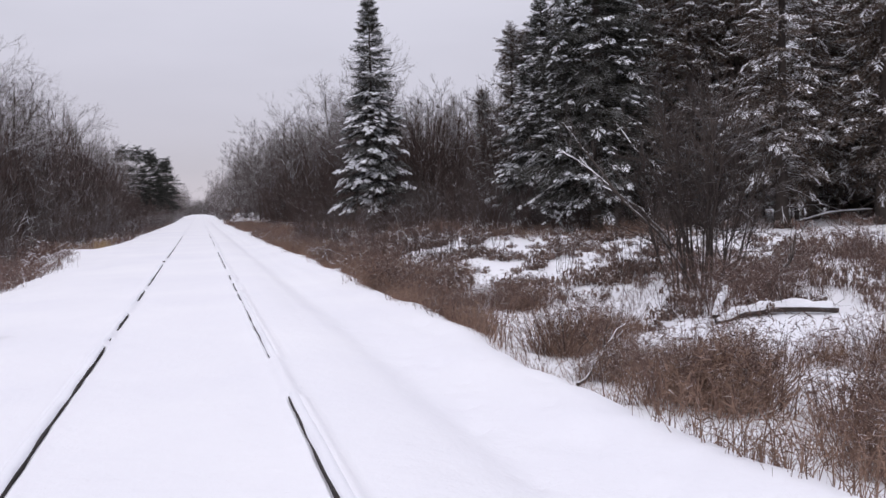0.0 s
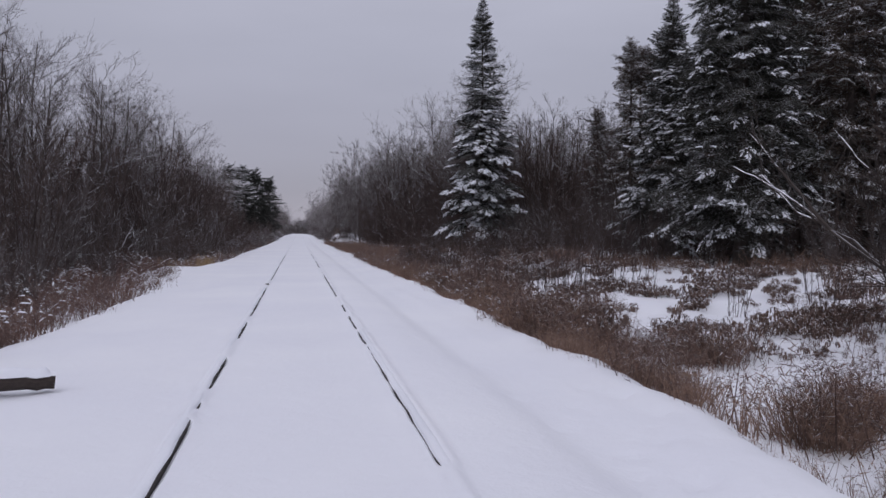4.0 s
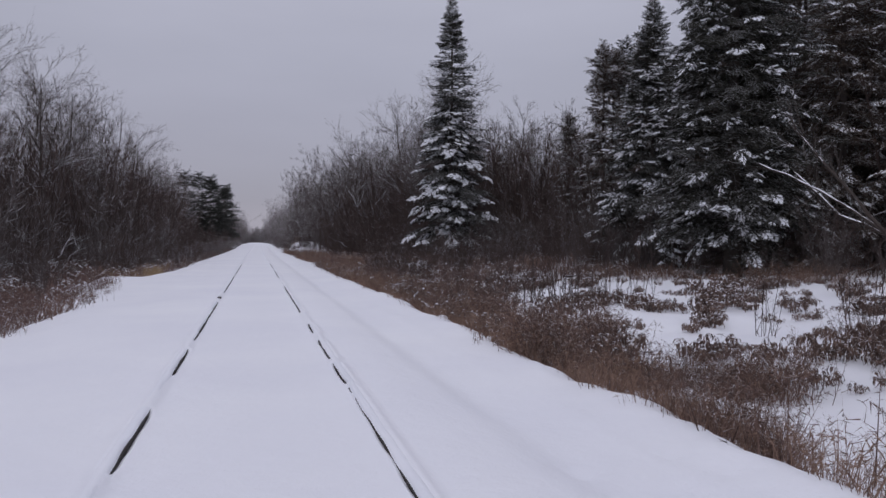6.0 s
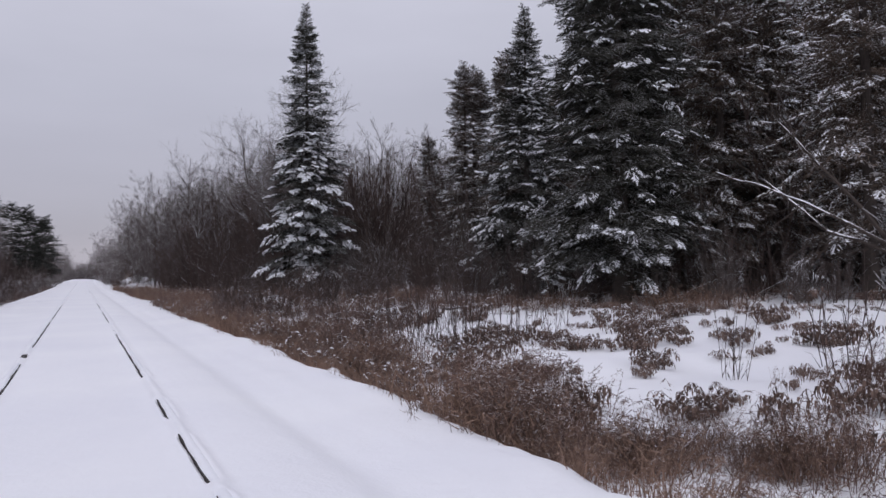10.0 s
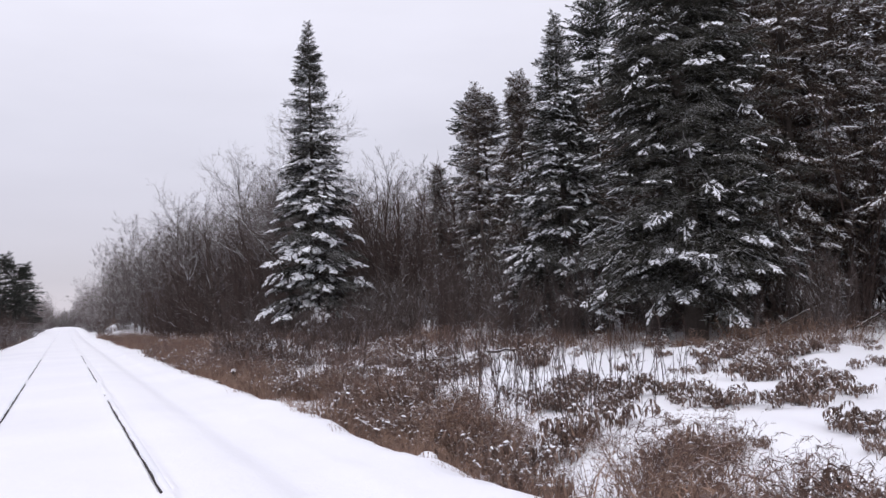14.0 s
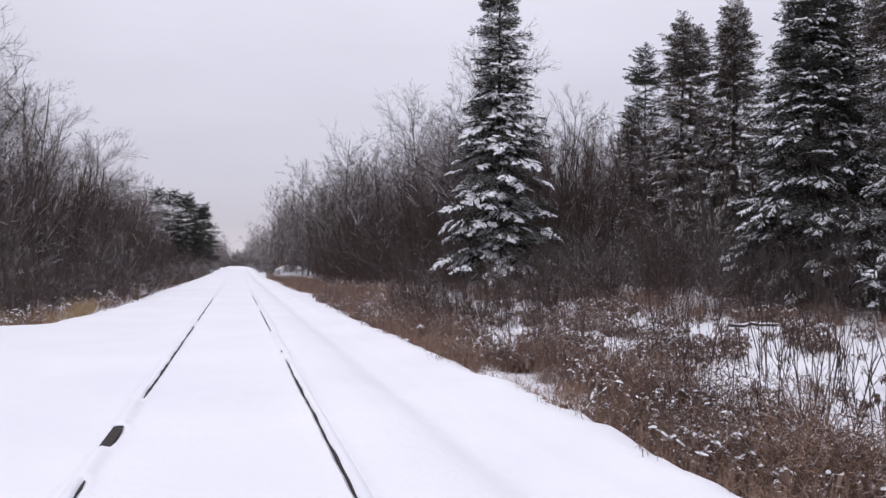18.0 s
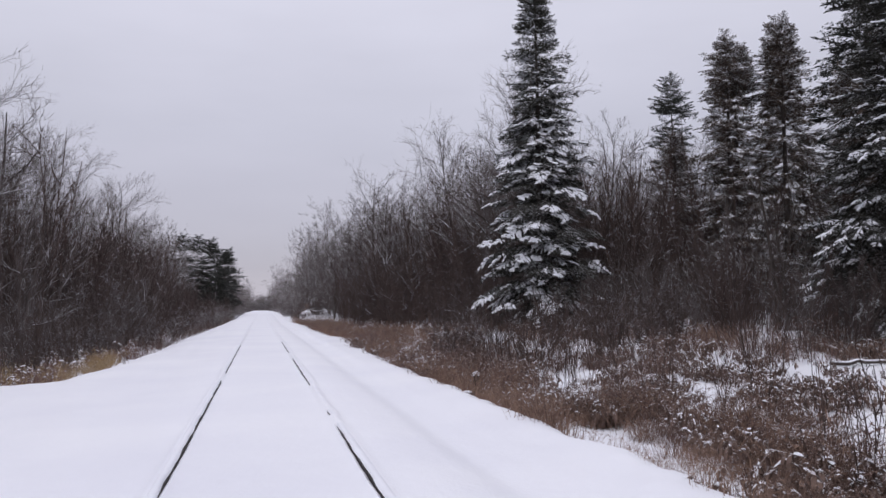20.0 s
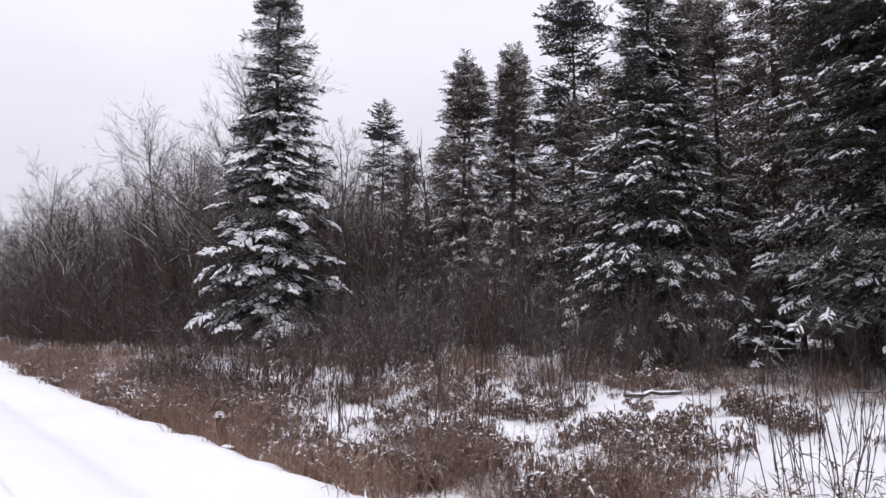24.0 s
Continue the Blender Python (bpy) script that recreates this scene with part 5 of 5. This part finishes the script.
# stone and snow-capped stump at the foot of the bed
def lump(name, x, y, size, mat, label, category, lift=0.0):
    bm = bmesh.new()
    bmesh.ops.create_icosphere(bm, subdivisions=2, radius=1.0)
    for v in bm.verts:
        k = 1 + 0.22 * noise.noise(v.co * 1.7 + Vector((x, y, 0)))
        v.co = Vector((v.co.x * size[0] * k, v.co.y * size[1] * k, v.co.z * size[2] * k))
    me = bpy.data.meshes.new(name)
    bm.to_mesh(me)
    bm.free()
    me.materials.append(mat)
    for f in me.polygons:
        f.use_smooth = True
    ob = new(name, me)
    ob.location = (x, y, float(ground_z(x, y)) + lift)
    return tagged(ob, label, category)


SX, SY = 4.04, 32.72
stump = thing("stump", (SX, SY, float(ground_z(SX, SY))), "weathered broken stump capped with snow", "stump")
made = limb(((0, 0, -0.15), (0.02, 0.01, 0.2), (0.0, 0.03, 0.42)), 0.10, 0.075, rng_l, 0, sides=10, crook=0.012)
part("wood", made[0].mesh("wood", M_LOG), stump)
tagged(part("snow_cap", Geo().add(*cushion(rng_l, np.array([0, 0.03, 0.43]), np.array([0.1, 0, 0]), np.array([0, 0.1, 0]), 0.06, 10)).mesh("snow_cap", M_LOAD, True), stump, "round cap of snow"), kind="stuff")
lump("stone", 3.1, 29.9, (0.10, 0.08, 0.06), M_LOG, "dark stone at the foot of the snowy bed", "stone")
lump("snow_clod", 3.95, 31.0, (0.06, 0.05, 0.07), M_LOAD, "small clod of snow caught on a weed stump", "snow", 0.03)
lump("snow_clod", 3.42, 19.4, (0.11, 0.13, 0.07), M_LOAD, "rounded clod of snow at the grass edge", "snow", 0.01)
lump("snow_clod", 3.4, 16.2, (0.10, 0.09, 0.06), M_LOAD, "rounded clod of snow at the grass edge", "snow", 0.0)

# ---- the fallen log beside the rail ----
log = thing("fallen_log", (-2.6, 9.5, 0), "snow-topped weathered log lying beside the rail", "log")
g, path, n = limb(((-2.0, -0.54, 0.02), (-0.6, -0.18, 0.03), (0.0, -0.02, 0.045), (0.45, 0.08, 0.045), (0.64, 0.12, 0.035)), 0.095, 0.075, rng_l, 0, sides=11, crook=0.004)
part("bark", g.mesh("bark", M_LOG), log)
tagged(part("snow_strip", snow_along(path, rng_l, 0.085, 0.06, 0.0, 0.985).mesh("snow_strip", M_LOAD, True), log, "thick soft snow along the top of the log"), kind="stuff")
g, path, n = limb(((-0.45, -0.2, 0.02), (-0.12, -0.34, 0.005), (0.2, -0.48, -0.02)), 0.032, 0.02, rng_l, 0)
st = part("side_branch", g.mesh("side_branch", M_LOG), log)
tagged(part("snow_strip", snow_along(path, rng_l, 0.03, 0.02, 0.2, 0.8).mesh("snow_strip", M_LOAD, True), st), kind="stuff")
g, path, n = limb(((-0.66, -0.27, 0.0), (-0.58, -0.24, 0.09), (-0.46, -0.2, 0.17)), 0.036, 0.024, rng_l, 0)
part("stub", g.mesh("stub", M_LOG), log)
g, path, n = limb(((-2.2, -0.85, -0.06), (-1.5, -0.62, -0.03), (-0.85, -0.42, -0.02)), 0.07, 0.03, rng_l, 0, sides=8)
part("lower_limb", g.mesh("lower_limb", M_LOG), log, "dark broken limb below the log")

# ---- leaning and fallen limbs in the woods ----
rng_d = np.random.default_rng(53)


def leaning_limb(x, y, long, heading, rise, r):
    t = thing("leaning_limb", (x, y, float(ground_z(x, y))), "pale dead limb leaning in the brush, snow on top", "branch", "dead limbs in the woods")
    d = np.array([math.cos(heading) * math.cos(rise), math.sin(heading) * math.cos(rise), math.sin(rise)])
    sag = rng_d.normal(0, 0.09 * long, 3) * (1, 1, 0.6)
    made = limb(((0, 0, -0.1), tuple(d * long * 0.5 + sag), tuple(d * long)), r, r * 0.35, rng_d, 15, long * 0.34, 5, 0.02 * long)
    branch_part("bark", made, M_FROST, t)
    tagged(part("snow_strip", snow_along(made[1], rng_d, r * 0.9, r * 0.4, 0.15, 0.9).mesh("snow_strip", M_LOAD, True), t, "snow lying along the limb"), kind="stuff")


for x, y, long, heading, rise, r in ((-8.4, 23, 4.2, 1.2, 0.95, 0.045), (-8.8, 19.5, 3.0, 0.5, 0.35, 0.04), (-7.6, 25.5, 2.4, 0.1, 0.15, 0.045), (-7.2, 32, 2.6, 0.6, 0.45, 0.04), (-8.2, 29, 2.2, 2.4, 0.7, 0.035),
                                     (-7.4, 36.5, 4.0, 0.9, 0.62, 0.045), (-6.9, 41, 3.6, 1.5, 0.7, 0.04), (-8.0, 44, 4.5, 0.4, 0.4, 0.05), (-7.1, 48, 4.2, 2.5, 0.8, 0.045), (-6.8, 53, 4.6, 0.8, 0.6, 0.05),
                                     (-7.6, 57, 5.0, 2.2, 0.75, 0.055), (-6.7, 62, 4.4, 1.0, 0.5, 0.05), (-7.5, 68, 5.5, 2.6, 0.9, 0.06), (-8.4, 39, 3.4, 2.9, 0.5, 0.045), (-9.0, 51, 5.2, 0.2, 0.8, 0.05),
                                     (8.2, 53, 3.6, 2.7, 0.5, 0.05), (7.6, 58, 4.0, 0.4, 0.35, 0.05), (7.4, 63, 4.6, 2.4, 0.6, 0.055), (6.9, 68, 4.4, 0.7, 0.7, 0.055), (9.6, 51, 3.2, 0.2, 0.3, 0.045), (8.8, 56, 4.2, 2.9, 0.8, 0.05),
                                     (7.2, 73, 5.0, 2.6, 0.45, 0.06), (14.2, 41, 3.0, 0.3, 0.4, 0.04), (13.0, 43, 3.4, 2.5, 0.7, 0.04), (17.0, 39, 3.2, 0.8, 0.5, 0.04)):
    leaning_limb(x + (2.0 if x > 0 else -1.2), y, long * 0.75, heading, rise * 0.9, r * 0.42)
